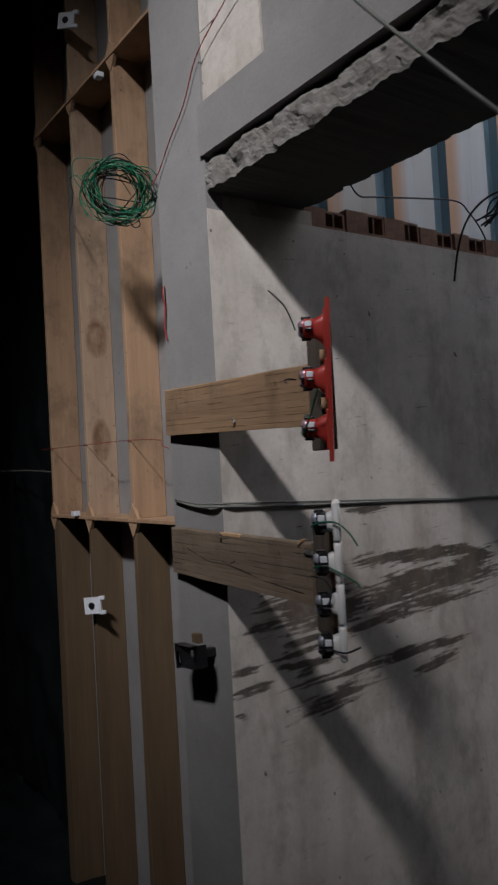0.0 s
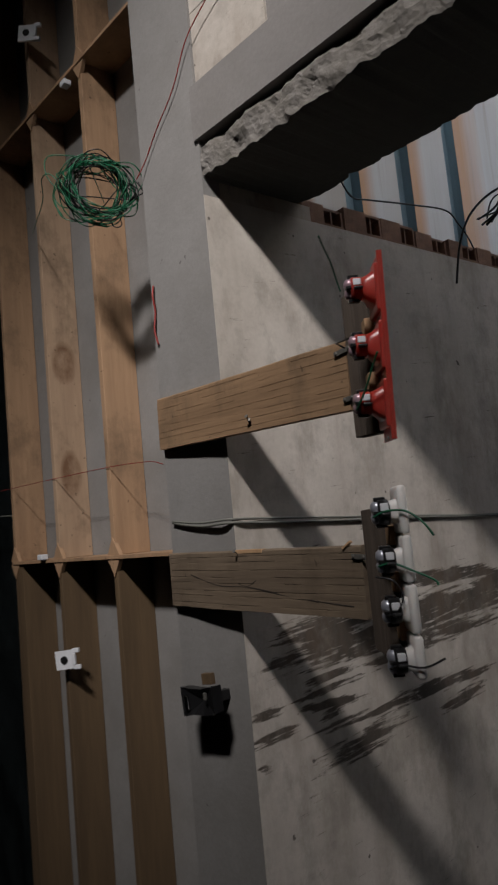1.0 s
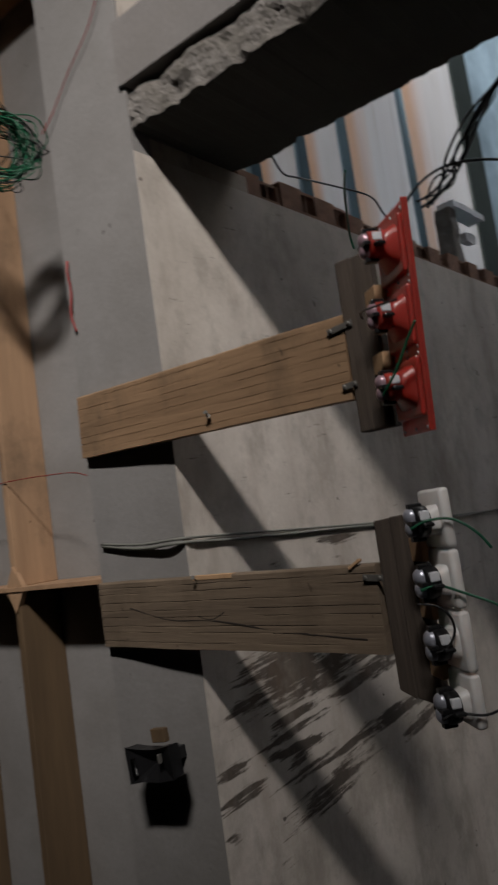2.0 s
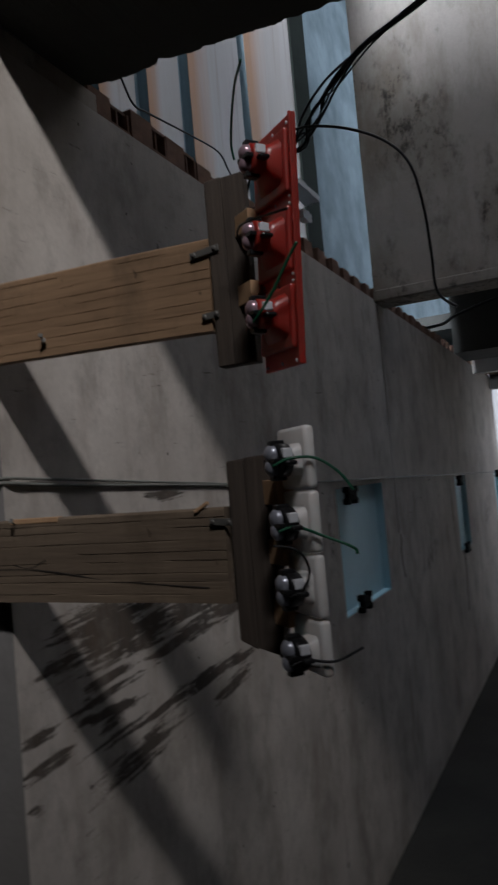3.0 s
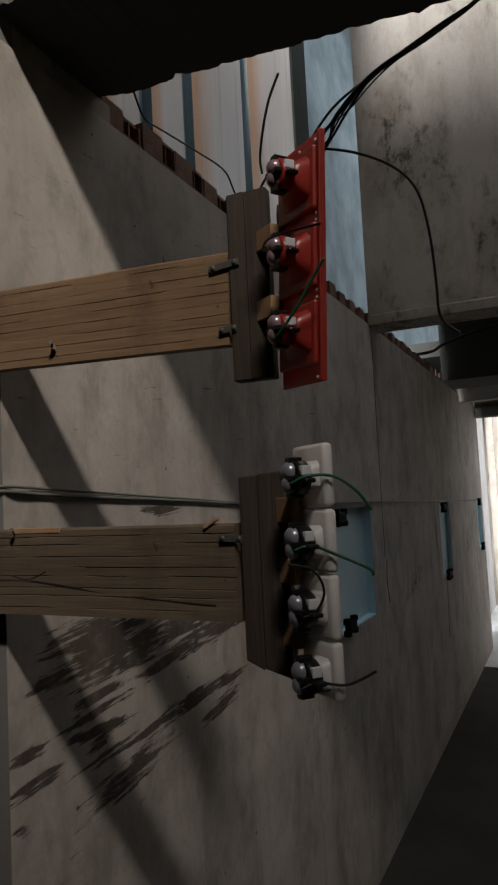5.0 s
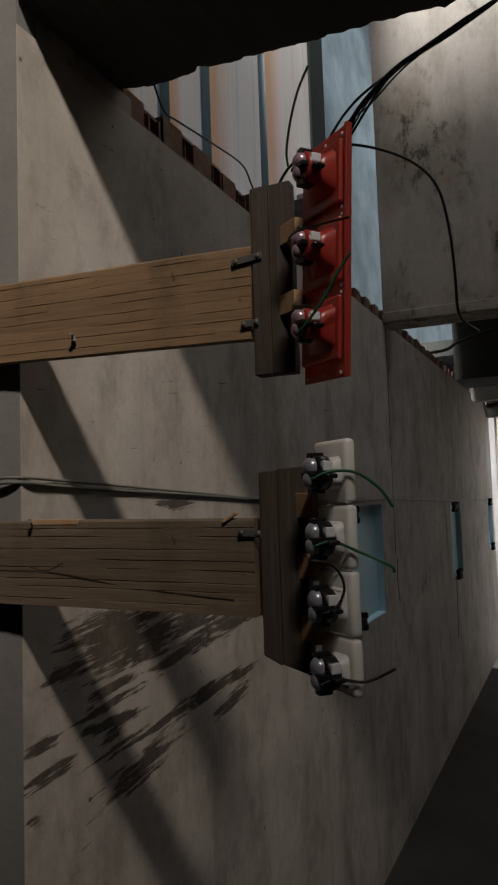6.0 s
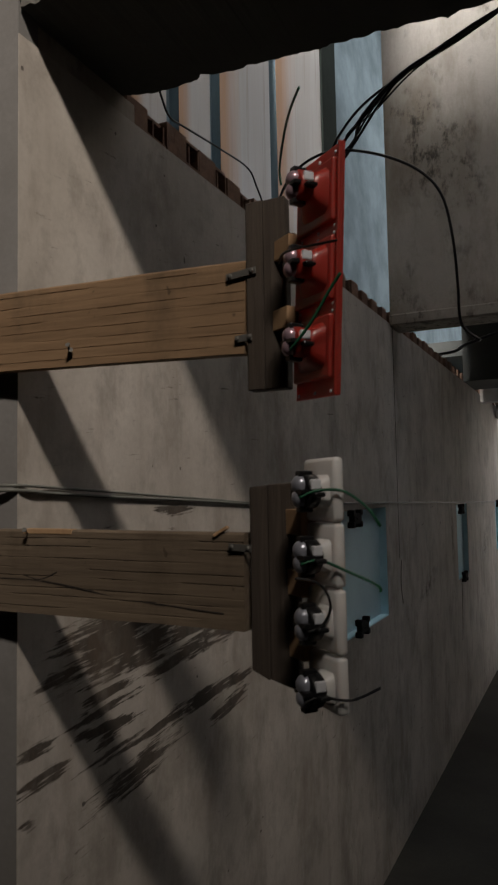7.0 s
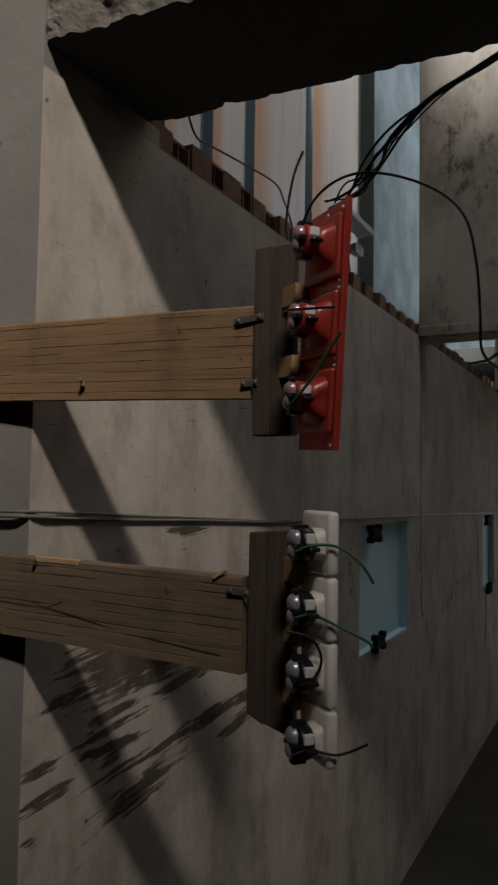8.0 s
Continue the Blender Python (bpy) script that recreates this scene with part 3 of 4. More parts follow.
# ---- planks that carry the lamp strips ----
def grooved(length, height, thick, grooves, deep, seed):
    """A plank along -y whose face (towards -x) carries saw grooves, with a slightly waved length."""
    bm = bmesh.new()
    prof = [(0.0, -height / 2)]

    def cut(y, z):
        return min(1.0, max(0.0, 0.55 + 1.9 * noise.noise(Vector((y * 11, z * 60, seed)))))

    rnd = random.Random(seed)
    for k in range(grooves):
        z = -height / 2 + height * (k + 0.7 + 0.25 * rnd.random()) / (grooves + 0.6)
        prof += [(0.0, z - 0.4 * deep), (deep, z), (0.0, z + 0.4 * deep)]
    prof += [(0.0, height / 2 - 0.003), (0.003, height / 2), (thick, height / 2), (thick, -height / 2)]
    rings = []
    n = 90
    for i in range(n + 1):
        y = -length * i / n
        w = 0.0016 * noise.noise(Vector((y * 7, seed, 0)))
        rings.append([bm.verts.new((x * cut(y, z) + w if x == deep else x + w, y, z + 0.0016 * noise.noise(Vector((y * 6, z * 8, seed))))) for x, z in prof])
    m = len(prof)
    for a, b in zip(rings, rings[1:]):
        for k in range(m):
            bm.faces.new((a[k], a[(k + 1) % m], b[(k + 1) % m], b[k]))
    bm.faces.new(rings[0][::-1])
    bm.faces.new(rings[-1])
    return bm


def nail(parent, place, length, tilt):
    bm = lathe([(0.0014, 0), (0.0014, length), (0.004, length), (0.004, length + 0.0012)], pose(0, 0, 0), 8)
    ob = part("bent_nail", bm, STEELM, parent)
    ob.matrix_local = pose(*place, *tilt)
    return ob


def plank(zc, height, tilt, yaw, mat, seed, label):
    p = link("plank", grooved(0.697, height, 0.021, 8, 0.0017 if mat is PLANKM else 0.0026, seed), mat)
    p.matrix_world = pose(1.0527, 1.854, zc, tilt, 0, yaw)
    return tagged(p, label, "plank", group="bracket planks")


plank_up = plank(1.8185, 0.131, 2.1, -4, PLANKM, 3, "brown grooved rough-sawn plank nailed to the pier, with a bent nail")
plank_low = plank(1.4215, 0.130, 0.2, -5.5, PLANKOLD, 8, "weathered grooved plank on the pier, splintered and cracked")
nail(plank_up, (-0.001, -0.393, -0.043), 0.016, (0, -60, 20))
nail(plank_up, (-0.001, -0.388, -0.045), 0.012, (50, -60, 0))
nail(plank_low, (-0.001, -0.31, 0.058), 0.014, (20, -60, 0))
for pts, r in (([(0.0004, -0.10, 0.012), (0.0004, -0.22, -0.012), (0.0004, -0.33, -0.014), (0.0004, -0.46, -0.030), (0.0004, -0.60, -0.040), (0.0004, -0.665, -0.044)], 0.0015),
               ([(0.0004, -0.34, -0.014), (0.0004, -0.41, -0.022), (0.0004, -0.50, -0.034), (0.0004, -0.57, -0.038)], 0.0026), ([(0.0004, -0.30, -0.006), (0.0004, -0.335, -0.012), (0.0004, -0.37, 0.0)], 0.0016)):
    part("crack", tube([(0.65 * r, y, z + 0.0022 * noise.noise(Vector((y * 60, 0, 1)))) for _, y, z in pts], r, 6), CRACKM, plank_low, "dark crack along the plank")
part("splinter", solid((-0.001, -0.40, 0.058), (0.012, -0.30, 0.0662), 0.001), PALEWOOD, plank_low, "fresh pale splintered edge")
sp = part("splinter", solid((-0.004, -0.012, -0.0022), (0.004, 0.012, 0.0022), 0.001), PALEWOOD, plank_low, "fresh pale splintered edge")
sp.matrix_local = pose(0.001, -0.662, 0.066, -30, 0, 5)


def board(z0, z1, step, seed, label):
    """An upright two-layer board on the end of a plank, its lower corner sawn in a step."""
    bm = bmesh.new()
    for x0, x1, y0, y1, a, b in ((0.995, 1.019, 1.131, 1.1565, z0, z1), (0.9945, 1.017, 1.098 - 0.6 * step, 1.1308, z0 - step, z1 + 0.3 * step)):
        prof = [(y0, a - (0.012 if step else 0)), (y1, a), (y1, b), (y0, b + 0.002)]
        f = [bm.verts.new((x0 + 0.001 * k, y, z)) for k, (y, z) in enumerate(prof)]
        g = [bm.verts.new((x1, y, z)) for y, z in prof]
        bm.faces.new(f)
        bm.faces.new(g[::-1])
        for k in range(4):
            bm.faces.new((f[k], g[k], g[(k + 1) % 4], f[(k + 1) % 4]))
    bmesh.ops.bevel(bm, geom=bm.edges[:], offset=0.0015, segments=1, affect="EDGES")
    bm.transform(Matrix.Translation((-0.012, -0.006, 0) if step else (0.006, 0, 0)))
    return tagged(link("board", bm, BOARDM), label, "board", group="end boards")


board_up = board(1.675, 1.937, 0.0, 4, "upright dark weathered board on the upper plank's end")
board_low = board(1.306, 1.544, 0.010, 5, "upright dark weathered board with a stepped end on the lower plank")


def mending_plate(y, z, tilt, parent, length=0.046):
    """A short steel strap with screws, across the joint of plank and board."""
    bm = solid((-0.0018, -length / 2, -0.0048), (0.0, length / 2, 0.0048), 0.0006)
    ob = part("mending_plate", bm, STEELM, parent, "dull steel strap with screws")
    ob.matrix_world = pose(1.0012, y, z, tilt, 0, -3)
    for dy in (-0.36 * length, 0.36 * length):
        sc = part("screw", lathe([(0.0036, 0), (0.0036, 0.001), (0.002, 0.0022)], pose(-0.0018, dy, 0, 0, -90, 0), 10), STEELM, ob)
    return ob


mending_plate(1.163, 1.838, -6, board_up)
mending_plate(1.161, 1.748, -3, board_up, 0.026)
mending_plate(1.164, 1.464, 4, board_low, 0.034).location.x -= 0.0175


# ---- lamp strips ----
def strip_pose(z, back=0.0, lean=0.0):
    return pose(0.922, 1.007, z, back, lean, 47.1)


def frustum(x0, x1, z0, z1, y0, cx, cz, r, y1, sides=24):
    """A housing that narrows from a rectangle on the strip to a round neck."""
    bm = bmesh.new()
    mx, mz, hx, hz = (x0 + x1) / 2, (z0 + z1) / 2, (x1 - x0) / 2, (z1 - z0) / 2
    rings = []
    for k, u in enumerate((0.0, 0.12, 0.62, 1.0)):
        ring = []
        for i in range(sides):
            a = 2 * math.pi * (i + 0.5) / sides
            c, s_ = math.cos(a), math.sin(a)
            q = 1 / max(abs(c), abs(s_))
            sq = (mx + hx * c * q, mz + hz * s_ * q)
            rd = (cx + r * c, cz + r * s_)
            t = min(1, max(0, (u - 0.1) * 1.1)) ** 0.8
            ring.append(bm.verts.new((sq[0] * (1 - t) + rd[0] * t, y0 + (y1 - y0) * u, sq[1] * (1 - t) + rd[1] * t)))
        rings.append(ring)
    for a, b in zip(rings, rings[1:]):
        for i in range(sides):
            bm.faces.new((a[i], a[(i + 1) % sides], b[(i + 1) % sides], b[i]))
    bm.faces.new(rings[-1])
    return bm


def socket(parent, x, y, z, r, ring_mat, dome_mat):
    """A bulb socket: a bright dome in a clamp ring, with lugs, a bright tab and a wire boot."""
    ax = pose(x, y, z, -90, 0, 0)
    for up in (1, -1):
        lobe = pose(x, y, z + up * r * 0.40, -90, 0, 0)
        part("bulb_dome", lathe([(r * 0.50, -0.004), (r * 0.60, 0.001), (r * 0.61, 0.005), (r * 0.54, 0.0095), (r * 0.38, 0.0128), (r * 0.20, 0.0143), (r * 0.05, 0.0148)], lobe, 20), dome_mat, parent, "bright metallic lobe of the bulb cap", True)
    ring = part("clamp_ring", lathe([(r * 0.92, -0.015), (r * 1.06, -0.013), (r * 1.10, -0.004), (r * 1.08, 0.003), (r * 0.95, 0.004)], ax, 22), ring_mat, parent, "", True)
    for dz in (1, -1):
        part("lug", solid((x - 0.006, y - 0.010, z + dz * r * 1.05 - 0.004), (x + 0.006, y + 0.008, z + dz * r * 1.05 + 0.004), 0.0015), BLACKM, ring, "black lug")
    part("tab", solid((x - r * 1.14, y - 0.012, z + r * 0.10), (x - r * 0.80, y + 0.001, z + r * 0.72), 0.0015), CLIPM, ring, "small white label tab")
    part("back_plate", lathe([(r * 0.55, -0.005), (r * 0.93, -0.005), (r * 0.93, 0.0008), (r * 0.55, 0.0008)], ax, 20), ring_mat, ring)
    part("strap", solid((x - r * 0.98, y - 0.003, z - 0.0030), (x + r * 0.60, y + 0.0125, z + 0.0024), 0.001), BLACKM, ring, "black strap between the lobes")
    part("wire_boot", solid((x - r * 1.55, y - 0.014, z - r * 0.36), (x - r * 0.8, y + 0.001, z - r * 0.06), 0.0025), BLACKM, ring, "black wire boot")
    return ring


# red strip: a flanged plate with rivets and three housings
red = tagged(new("red_lamp_strip"), "translucent red plastic lamp strip with three bulb sockets on a board", "lamp strip", group="lamp strips")
red.matrix_world = strip_pose(1.650, 1.5, -2.6)
RED_LEN, WIDE = 0.306, 0.102
bm = solid((0, -0.003, 0), (WIDE, 0.002, RED_LEN), 0.001)
box(bm, (0.0, 0.002, 0), (0.004, 0.006, RED_LEN), 0.001)
part("plate", bm, REDM, red)
for cz in (0.253, 0.158, 0.063):
    h = part("housing", frustum(0.014, 0.092, cz - 0.034, cz + 0.030, 0.002, 0.034, cz, 0.0165, 0.034), REDM, red, "red tapering housing", True)
    part("base_step", solid((0.008, 0.002, cz - 0.042), (0.098, 0.010, cz + 0.036), 0.003), REDM, red)
    socket(red, 0.033, 0.044, cz, 0.0180, REDM, PINKM)
for cz in (0.006, 0.103, 0.112, 0.198, 0.207, 0.297):
    for x in (0.014, 0.052, 0.094):
        part("rivet", lathe([(0.0024, 0), (0.0020, 0.0012), (0.0008, 0.0018)], pose(x, 0.0021, cz, -90, 0, 0), 8), CLIPM, red)
for cz in (0.03, 0.08, 0.13, 0.18, 0.23, 0.28):
    part("rivet", lathe([(0.0022, 0), (0.0018, 0.0012), (0.0008, 0.0018)], pose(0.0066, 0.0021, cz, -90, 0, 0), 8), CLIPM, red)
for cz in (0.2055, 0.110):
    part("block", solid((0.100, -0.002, cz - 0.014), (0.142, 0.020, cz + 0.014), 0.001), PALEWOOD, red, "small pale wooden block")

# white strip: four moulded cells with seams between them
white = tagged(new("white_lamp_strip"), "milky white plastic lamp strip of four cells with bulb sockets", "lamp strip", group="lamp strips")
white.matrix_world = strip_pose(1.277)
for k, (a, b) in enumerate(((0.0, 0.0665), (0.0685, 0.1445), (0.1465, 0.2215), (0.2235, 0.300))):
    part("cell", solid((0.003, -0.007, a), (0.078, 0.008, b), 0.005), WHITEM, white, "milky moulded cell", True)
    cz = (0.028, 0.105, 0.183, 0.260)[k]
    part("housing", frustum(0.012, 0.050, max(a + 0.010, cz - 0.020), min(b - 0.010, cz + 0.020), 0.0055, 0.030, cz, 0.0165, 0.024), WHITEM, white, "", True)
    socket(white, 0.030, 0.034, cz, 0.0195, BLACKM, DOMEM)
    if k:
        part("block", solid((0.070, -0.006, a - 0.018), (0.138, 0.017, a + 0.014), 0.001), PALEWOOD, white, "small pale wooden block")

# ---- wires ----
def wire(name, pts, r, mat, label, sides=6, group=""):
    return tagged(link(name, tube(pts, r, sides), mat, None, True), label, "wire", group=group)


def lead(parent, pts, r, mat, label):
    ob = part("lead", tube(pts, r, 6), mat, None, label, True)
    ob.parent = parent
    ob.matrix_parent_inverse = parent.matrix_world.inverted()
    return ob


bpy.context.view_layer.update()
lead(white, [(0.897, 1.050, 1.530), (0.905, 1.030, 1.538), (0.919, 1.003, 1.536), (0.926, 0.978, 1.517), (0.931, 0.964, 1.495)], 0.0018, GREENW, "stiff green wire end")
lead(white, [(0.897, 1.050, 1.453), (0.906, 1.030, 1.457), (0.919, 1.002, 1.444), (0.929, 0.970, 1.428), (0.930, 0.966, 1.420)], 0.0018, GREENW, "stiff green wire end")
lead(white, [(0.897, 1.050, 1.296), (0.906, 1.033, 1.302), (0.919, 1.001, 1.298), (0.929, 0.969, 1.312)], 0.0018, BLACKW, "black wire end")
lead(white, [(0.896, 1.058, 1.437), (0.906, 1.036, 1.432), (0.911, 1.024, 1.418), (0.911, 1.021, 1.400), (0.905, 1.030, 1.382), (0.899, 1.045, 1.376)], 0.0016, BLACKW, "black jumper wire between sockets")
lead(red, [(0.897, 1.064, 1.905), (0.889, 1.063, 1.922), (0.862, 1.048, 1.943), (0.825, 1.027, 1.953), (0.790, 1.004, 1.957)], 0.0015, GREENW, "green wire standing out from a socket")
lead(red, [(0.895, 1.068, 1.810), (0.866, 1.054, 1.809), (0.831, 1.027, 1.801), (0.790, 0.968, 1.789)], 0.0015, BLACKW, "black wire end")
lead(red, [(0.897, 1.058, 1.704), (0.893, 1.046, 1.714), (0.889, 1.026, 1.736), (0.884, 1.006, 1.763), (0.879, 0.989, 1.783)], 0.0018, GREENW, "green and black wire end")


def on_wall(s_, z, off=-0.006):
    return tuple(WALL @ Vector((s_, off, z)))


rw = random.Random(5)
for k in range(2):
    pts = [(1.064, 1.84, 1.566 - 0.004 * k), (1.060, 1.72, 1.555 - 0.008 * k), (1.063, 1.61, 1.556 - 0.008 * k)]
    for s_ in (0.10, 0.3, 0.5, 0.7, 0.9, 1.2, 1.6, 2.2, 3.0, 4.2, 5.6, 6.4):
        z = 1.556 - 0.055 * min(s_, 1.0) - 0.0195 * max(0, s_ - 1.0)
        pts.append(on_wall(s_, z - k * 0.011 * max(0, 1 - s_) + 0.003 * (rw.random() - 0.5), -0.005))
    wire("wall_wire", pts, 0.0028 if k == 0 else 0.0034, GREYW, "grey twin wire strung along the plastered wall", group="wall wires")
wire("thin_red_wire", [(1.175, 3.23, 1.775), (1.177, 2.8, 1.772), (1.176, 2.327, 1.765), (1.165, 2.10, 1.752), (1.06, 1.90, 1.728), (1.055, 1.85, 1.715)], 0.0012, REDW, "thin red wire stretched across the studs")
wire("pier_wire", [(1.055, 1.40, 2.84), (1.058, 1.535, 2.789), (1.058, 1.61, 2.743), (1.06, 1.678, 2.657), (1.06, 1.764, 2.588), (1.06, 1.826, 2.529), (1.05, 1.86, 2.49)], 0.0016, REDW, "thin dark red wire running down the pier")
wire("slack_cable", [(0.8, 0.96, 2.60), (0.8, 0.762, 2.349), (0.8, 0.65, 2.215), (0.8, 0.533, 2.079), (0.8, 0.42, 1.96), (0.79, 0.30, 2.0), (0.78, 0.2, 2.6), (0.78, 0.18, 6.2)], 0.0032, GREYW, "slack dark cable hanging in front of the lintel")
wire("top_wire", [tuple(WALL @ Vector((a, 0.07, z))) for a, z in ((0.50, 2.64), (0.571, 2.545), (0.616, 2.501), (0.689, 2.508), (0.888, 2.535), (1.083, 2.555), (1.15, 2.52), (1.206, 2.47), (1.25, 2.40))], 0.0030, BLACKW, "thin black wire lying on the broken wall top")
wire("drooping_wire", [(1.9, 1.46, 2.20), (1.9, 1.434, 2.308), (1.9, 1.394, 2.38), (1.9, 1.331, 2.419), (1.9, 1.255, 2.425), (1.9, 1.151, 2.392), (1.9, 1.058, 2.335), (1.9, 1.003, 2.262), (1.9, 0.980, 2.15), (1.9, 0.972, 2.03), (1.9, 0.970, 1.95), (1.9, 0.955, 1.915), (1.9, 0.925, 1.89)], 0.0037, BLACKW, "black wire that arcs over from the wall top and hangs down")
rb = random.Random(9)
for k in range(8):
    j = lambda q: q * (rb.random() - 0.5)
    wire("bundle_wire", [(1.93 + j(.03), 1.36 + j(.04), 2.36 + j(.03)), (1.92 + j(.03), 1.30 + j(.06), 2.40 + j(.04)), (1.9 + j(.05), 1.238 + j(.05), 2.45 + j(.05)), (1.9 + j(.03), 1.172 + j(.05), 2.535 + j(.05)), (1.9 + j(.03), 1.075 + j(.02), 2.597 + j(.02)), (1.9, 0.93 + j(.01), 2.66 + j(.015)), (1.9, 0.75 + j(.012), 2.76 + j(.01)), (1.9, 0.3 + j(.02), 3.1), (1.9, -0.6, 3.9), (1.9, -0.98, 5.2)],
         0.0036 if k < 5 else 0.0026, BLACKW, "black wire in a loose bundle coming down from above", group="wire bundle")


def coil(centre, rx, rz, turns, seed):
    """A tangled coil of wire: loose loops of changing size, each a part of its own."""
    rnd = random.Random(seed)
    c = tagged(new("wire_coil"), "tangled coil of green wire hung on the studs", "wire coil")
    c.location = centre
    side, deep = Vector((-0.70, 0.71, 0.0)), Vector((0.71, 0.70, 0.0))

    def loop(pts):
        part("loop", tube([side * a + deep * b + Vector((0, 0, z)) for a, b, z in pts], 0.0018, 5, None, 4), BLACKW if len(c.children) % 3 == 2 else GREENW, c, "", True)

    for n in range(turns):
        a0, ph = rnd.random() * 6.28, rnd.random() * 6
        fx, fz = rx * (0.55 + 0.5 * rnd.random()), rz * (0.58 + 0.45 * rnd.random())
        oy, oz = 0.035 * (rnd.random() - 0.5), 0.035 * (rnd.random() - 0.6)
        pts = []
        for k in range(15):
            a = a0 + 2 * math.pi * k / 13 * (1 if n % 2 else -1)
            wob = 1 + 0.13 * math.sin(3 * a + ph) + 0.08 * (rnd.random() - 0.5)
            pts.append((oy + fx * wob * math.cos(a), 0.03 * math.sin(2 * a + ph) + 0.02 * (rnd.random() - 0.5), oz + fz * wob * math.sin(a) + 0.22 * fx * math.cos(a)))
        loop(pts)
    loop([(rx * 0.8, 0, 0.0), (rx * 1.15, 0, 0.055), (rx * 1.45, 0.02, 0.055), (rx * 2.0, 0.2, 0.075), (rx * 3.6, 0.6, 0.16)])
    loop([(rx * 0.8, 0, -0.02), (rx * 1.25, 0, 0.05), (rx * 1.2, 0, 0.11), (rx * 0.5, 0, 0.10)])
    loop([(-rx * 0.2, 0, -rz * 0.8), (-rx * 0.35, 0, -rz * 1.3), (-rx * 0.55, 0, -rz * 1.25), (-rx * 0.4, 0, -rz * 0.7)])
    loop([(rx * 0.2, 0, rz * 0.8), (rx * 0.3, 0.10, rz * 0.9), (rx * 0.5, 0.30, rz)])
    return c


coil((1.02, 2.015, 2.53), 0.115, 0.095, 30, 3)


# ---- small things on the studs and the pier ----
def cable_clip(m, label):
    """A square white clip with a hole and a forked end."""
    c = tagged(new("cable_clip"), label, "cable clip", group="cable clips")
    c.matrix_world = m @ Matrix.Scale(1.25, 4)
    bm = pierced(0.052, 0.006, 0.050, [(0.018, 0.030, 0.020, 0.032)])
    part("base", bm, CLIPM, c).matrix_local = pose(-0.026, 0, -0.025)
    for dz in (1, -1):
        part("prong", solid((0.026, -0.004, dz * 0.022 - 0.006), (0.046, 0.006, dz * 0.022 + 0.006), 0.002), CLIPM, c)
    part("bridge", solid((0.024, -0.006, -0.016), (0.034, 0.004, 0.016), 0.002), CLIPM, c)
    part("hole_rim", lathe([(0.0085, 0.0), (0.0105, 0.0), (0.0105, 0.002), (0.0085, 0.002)], pose(0, -0.0005, 0, 90, 0, 0), 16), BLACKM, c, "dark rim of the hole")
    return c


cable_clip(pose(1.150, 2.66, 3.452, 0, 8, -52), "white plastic cable clip with a hole, high on the studs")
cable_clip(pose(1.150, 2.675, 1.145, 0, -4, -52), "white plastic cable clip with a hole, low on the studs")
for y, z in ((2.42, 3.105), (2.83, 1.487)):
    c = tagged(link("small_clip", solid((1.150, y - 0.022, z), (1.178, y + 0.012, z + 0.020), 0.003), CLIPM), "small white plastic cleat on the blocking", "cable clip", group="small cleats")

holder = tagged(new("black_holder"), "glossy black plastic holder fixed to the grey pier", "lamp holder")
holder.matrix_world = pose(0.985, 1.690, 1.155, -6, 0, 0) @ Matrix.Diagonal((1, 0.70, 0.72, 1))
bm = bmesh.new()
outer = [(-0.085, -0.036), (-0.03, -0.042), (0.03, -0.040), (0.085, -0.046), (0.085, 0.046), (0.03, 0.040), (-0.03, 0.038), (-0.085, 0.046)]
fr = [bm.verts.new((0.0, y, z)) for y, z in outer]
bk = [bm.verts.new((0.030, y * 0.94, z * 0.94)) for y, z in outer]
mid = bm.verts.new((0.022, 0.0, 0.0))
bm.faces.new(bk[::-1])
for k in range(8):
    bm.faces.new((fr[k], fr[(k + 1) % 8], mid))
    bm.faces.new((fr[k], bk[k], bk[(k + 1) % 8], fr[(k + 1) % 8]))
part("body", bm, BLACKM, holder)
part("contact", solid((-0.004, 0.052, -0.026), (0.004, 0.066, 0.020), 0.003), CHROME, holder, "bright metal contact")
part("contact", solid((-0.004, -0.052, 0.004), (0.004, -0.040, 0.028), 0.003), STEELM, holder)
part("stem", solid((0.028, -0.020, -0.016), (0.088, 0.020, 0.016), 0.003), BLACKM, holder)
part("chip", solid((0.030, -0.030, 0.043), (0.044, 0.020, 0.078), 0.002), DARKSHADETIMBER, holder, "scrap of brown wood behind the holder")
tagged(link("red_tag", tube([(1.066, 1.845, 2.19), (1.058, 1.840, 2.16), (1.064, 1.842, 2.12), (1.060, 1.846, 2.07), (1.066, 1.842, 2.03)], 0.0028, 6), REDW, None, True), "frayed scrap of red wire on the pier's edge", "wire")


# ---- black brackets at the openings of the passage wall ----
def window_bracket(s_, z):
    b = tagged(new("window_bracket"), "black plastic bracket at the edge of a wall opening", "bracket", group="window brackets")
    b.matrix_world = WALL @ pose(s_, -0.014, z)
    part("body", solid((-0.045, -0.012, -0.022), (0.055, 0.012, 0.020), 0.005), MATTEM, b)
    for dx in (-0.045, 0.05):
        for dz in (-0.024, 0.022):
            part("ear", solid((dx - 0.014, -0.014, dz - 0.012), (dx + 0.014, 0.014, dz + 0.012), 0.004), MATTEM, b)
    part("contact", solid((-0.012, -0.015, -0.004), (0.012, -0.012, 0.003), 0.001), MATTEM, b)
    return b


for s_, z in ((1.84, 1.425), (1.90, 0.995), (4.34, 1.39), (4.40, 0.915), (6.47, 1.38), (6.52, 0.95)):
    window_bracket(s_, z)

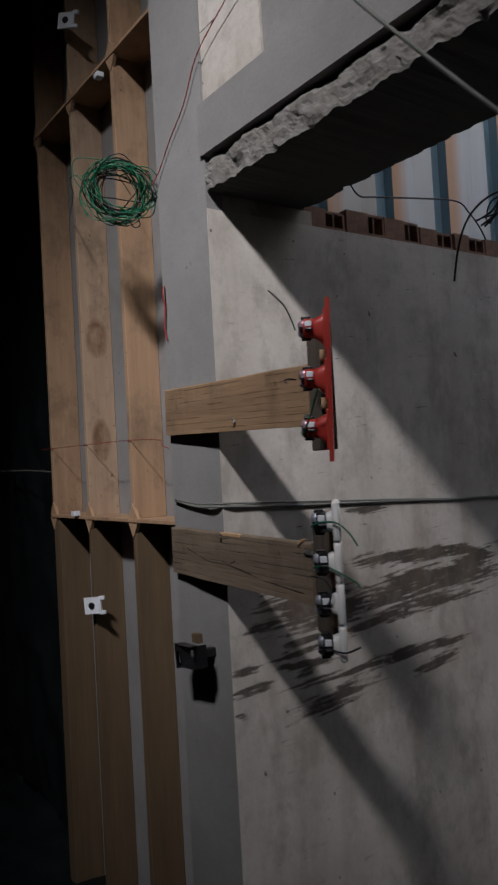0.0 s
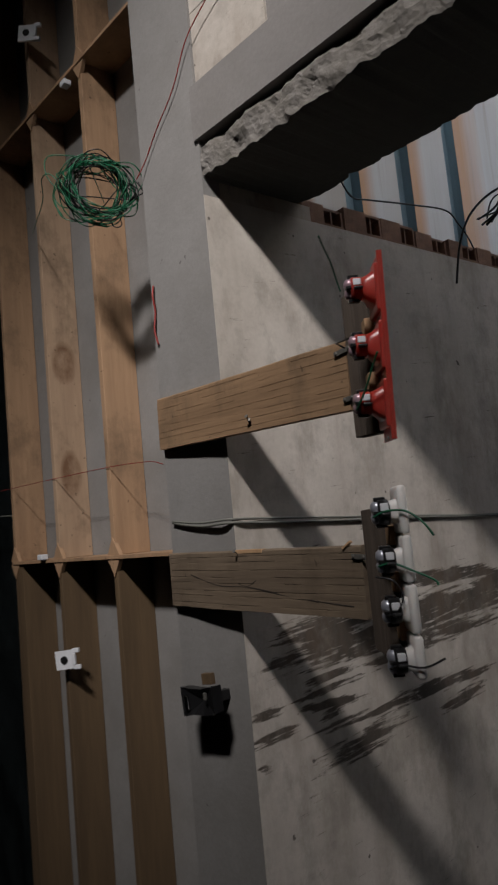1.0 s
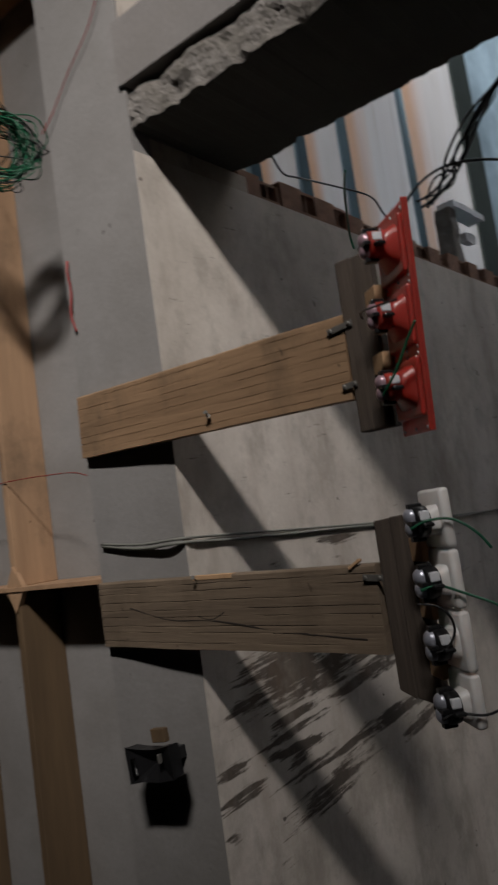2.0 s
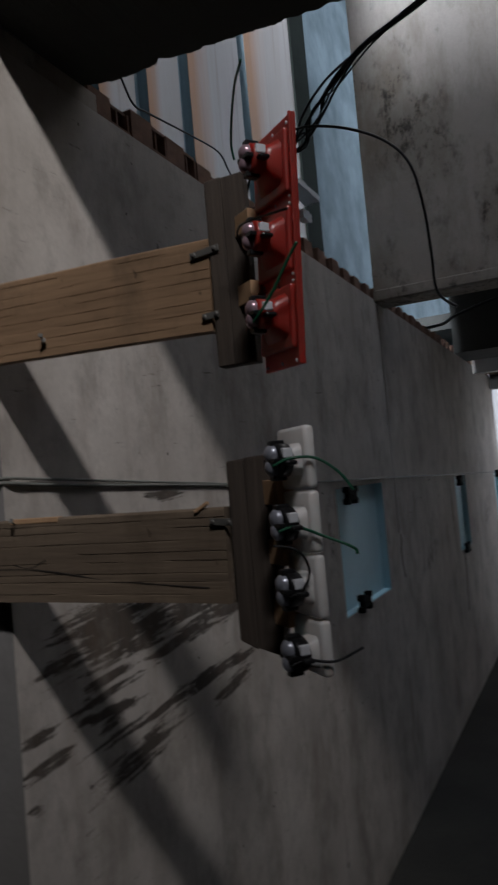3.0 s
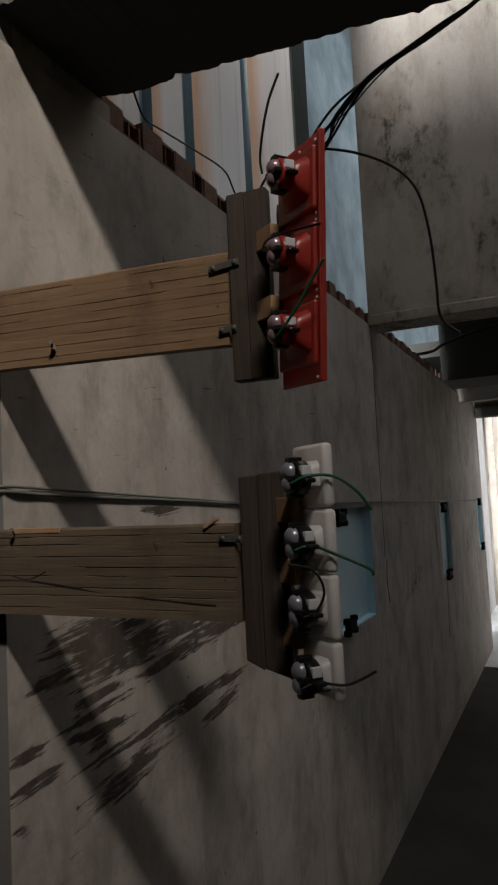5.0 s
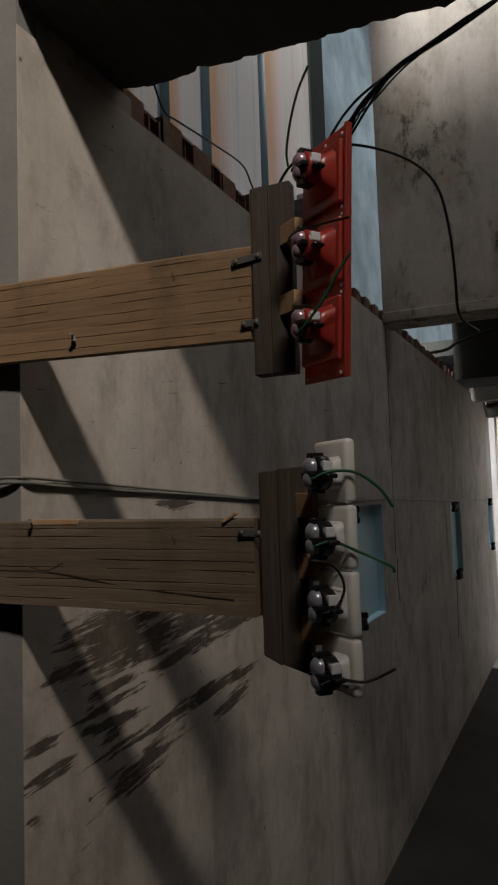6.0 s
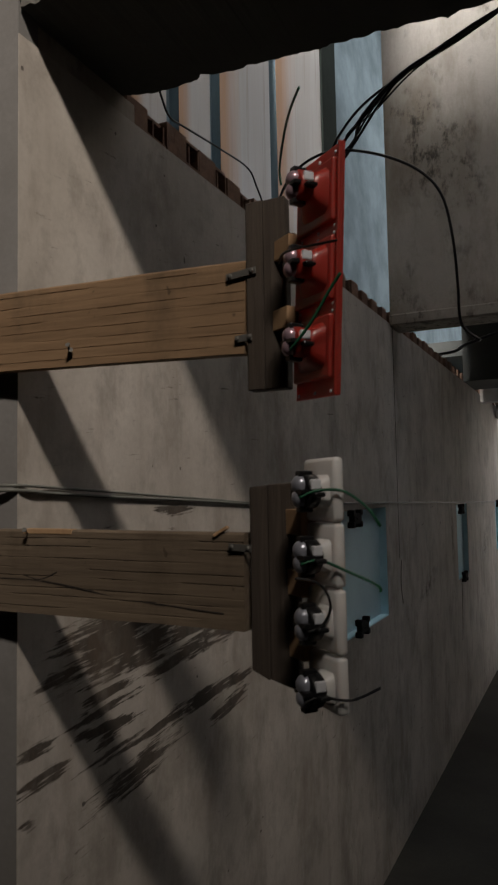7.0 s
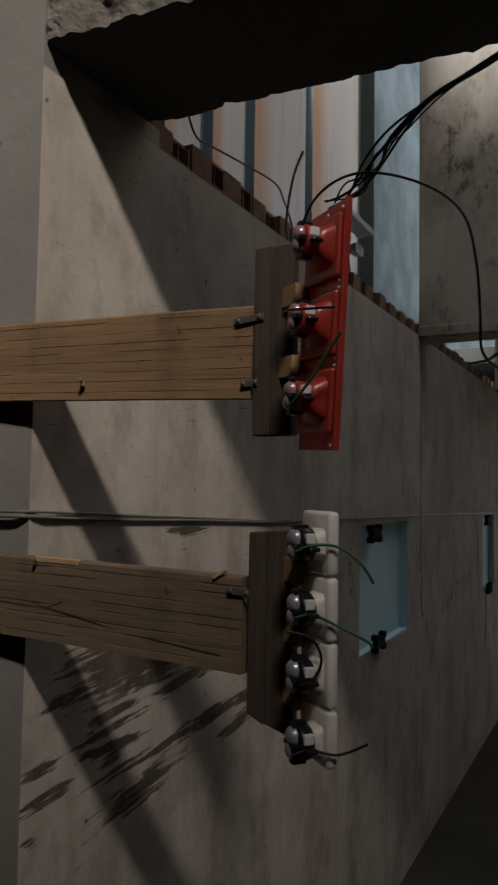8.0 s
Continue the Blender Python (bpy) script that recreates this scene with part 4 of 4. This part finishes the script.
# a broken stub of masonry on the wall top, capped with pale mortar
def crumbled(lo, hi, amount, seed):
    """A block whose faces are broken up by lumps."""
    bm = bmesh.new()
    bmesh.ops.create_cube(bm, size=1.0)
    bmesh.ops.subdivide_edges(bm, edges=bm.edges[:], cuts=5, use_grid_fill=True)
    for v in bm.verts:
        p = Vector([lo[k] + (hi[k] - lo[k]) * (v.co[k] + 0.5) for k in range(3)])
        v.co = p + amount * Vector((noise.noise(p * 22 + Vector((seed, 0, 0))), noise.noise(p * 22 + Vector((0, seed, 0))), noise.noise(p * 22 + Vector((0, 0, seed)))))
    return bm


stub = tagged(link("masonry_stub", crumbled((1.65, 0.05, 2.40), (1.71, 0.115, 2.655), 0.008, 2), BROKEN), "broken grey masonry stub with pale mortar on the wall top", "masonry stub")
stub.matrix_world = WALL
part("mortar_cap", crumbled((1.66, 0.03, 2.650), (1.94, 0.10, 2.676), 0.006, 6), YARDM, stub, "pale mortar cap")
part("mortar_lump", crumbled((1.72, 0.025, 2.52), (1.80, 0.06, 2.555), 0.008, 9), YARDM, stub, "pale mortar lump")
wire("beam_cable", [tuple(WALL @ Vector(p)) for p in ((4.02, 0.06, 2.436), (4.3, -0.02, 2.50), (4.6, -0.057, 2.60), (4.6, -0.3, 2.665), (4.6, -0.62, 2.705), (4.6, -1.4, 2.75), (4.74, -2.5, 2.78))], 0.012, BLACKW, "thick black cable slung from the wall top along a beam")
for pts in (((4.345, 0.895), (4.335, 0.78), (4.315, 0.62), (4.285, 0.49)), ((2.62, 1.19), (2.60, 1.08), (2.63, 0.98))):
    part("drip", tube([(a, -0.0004, z) for a, z in pts], 0.0022, 5), CRACKM, wall_passage, "dark drip stain down the plaster")

# tube light that lights the near room
fixture = tagged(new("tube_light_fitting"), "short white batten tube light hung under the ceiling", "lamp")
fixture.matrix_world = lamp.matrix_world @ pose(0, 0, 0.05)
part("batten", solid((-0.31, -0.05, 0.0), (0.31, 0.05, 0.05), 0.006), CLIPM, fixture)
for x in (-0.30, 0.30):
    part("end_cap", solid((x - 0.015, -0.03, -0.04), (x + 0.015, 0.03, 0.0), 0.004), CLIPM, fixture)

tagged(link("mortar", solid((0.0, 0.004, TOP - 0.0445), (0.36, 0.135, TOP - 0.001)), DAMP, wall_passage), "grey mortar under the lintel")
bpy.context.view_layer.update()
for k in (-0.22, 0.22):
    foot = fixture.matrix_world @ Vector((k, 0, 0.045))
    ob = part("chain", tube([foot, (foot.x, foot.y, (foot.z + 6.2) / 2), (foot.x, foot.y, 6.201)], 0.005), STEELM, None)
    ob.parent = fixture
    ob.matrix_parent_inverse = fixture.matrix_world.inverted()

# ---- hollow bricks along the broken top of the passage wall ----
def brick_mesh(seed):
    bm = bmesh.new()
    r = random.Random(seed)
    h = 0.058 + 0.014 * r.random()
    box(bm, (0, 0.0, 0), (0.157, 0.13, 0.008))
    box(bm, (0, 0.001, 0.008), (0.070 + 0.02 * r.random(), 0.128, h))
    box(bm, (0.150, 0.004, 0.008), (0.157, 0.128, h - 0.008))
    box(bm, (0.115, 0.010, 0.008), (0.121, 0.128, h - 0.006))
    box(bm, (0.088, 0.006 + 0.02 * r.random(), h - 0.008), (0.157, 0.128, h))
    box(bm, (0.085, 0.10, 0.008), (0.152, 0.128, h - 0.008))
    bmesh.ops.recalc_face_normals(bm, faces=bm.faces[:])
    me = bpy.data.meshes.new("brick")
    bm.to_mesh(me)
    bm.free()
    me.materials.append(BRICKM)
    return me


brick_meshes = [brick_mesh(k) for k in range(6)]
rk = random.Random(12)
for k in range(40):
    s_ = 0.335 + 0.162 * k
    b = new("brick", brick_meshes[rk.randrange(6)])
    b.parent = wall_passage
    b.matrix_local = pose(s_, 0.003 + 0.008 * rk.random(), TOP - 0.044, 0, 0, 1.5 * (rk.random() - 0.5))
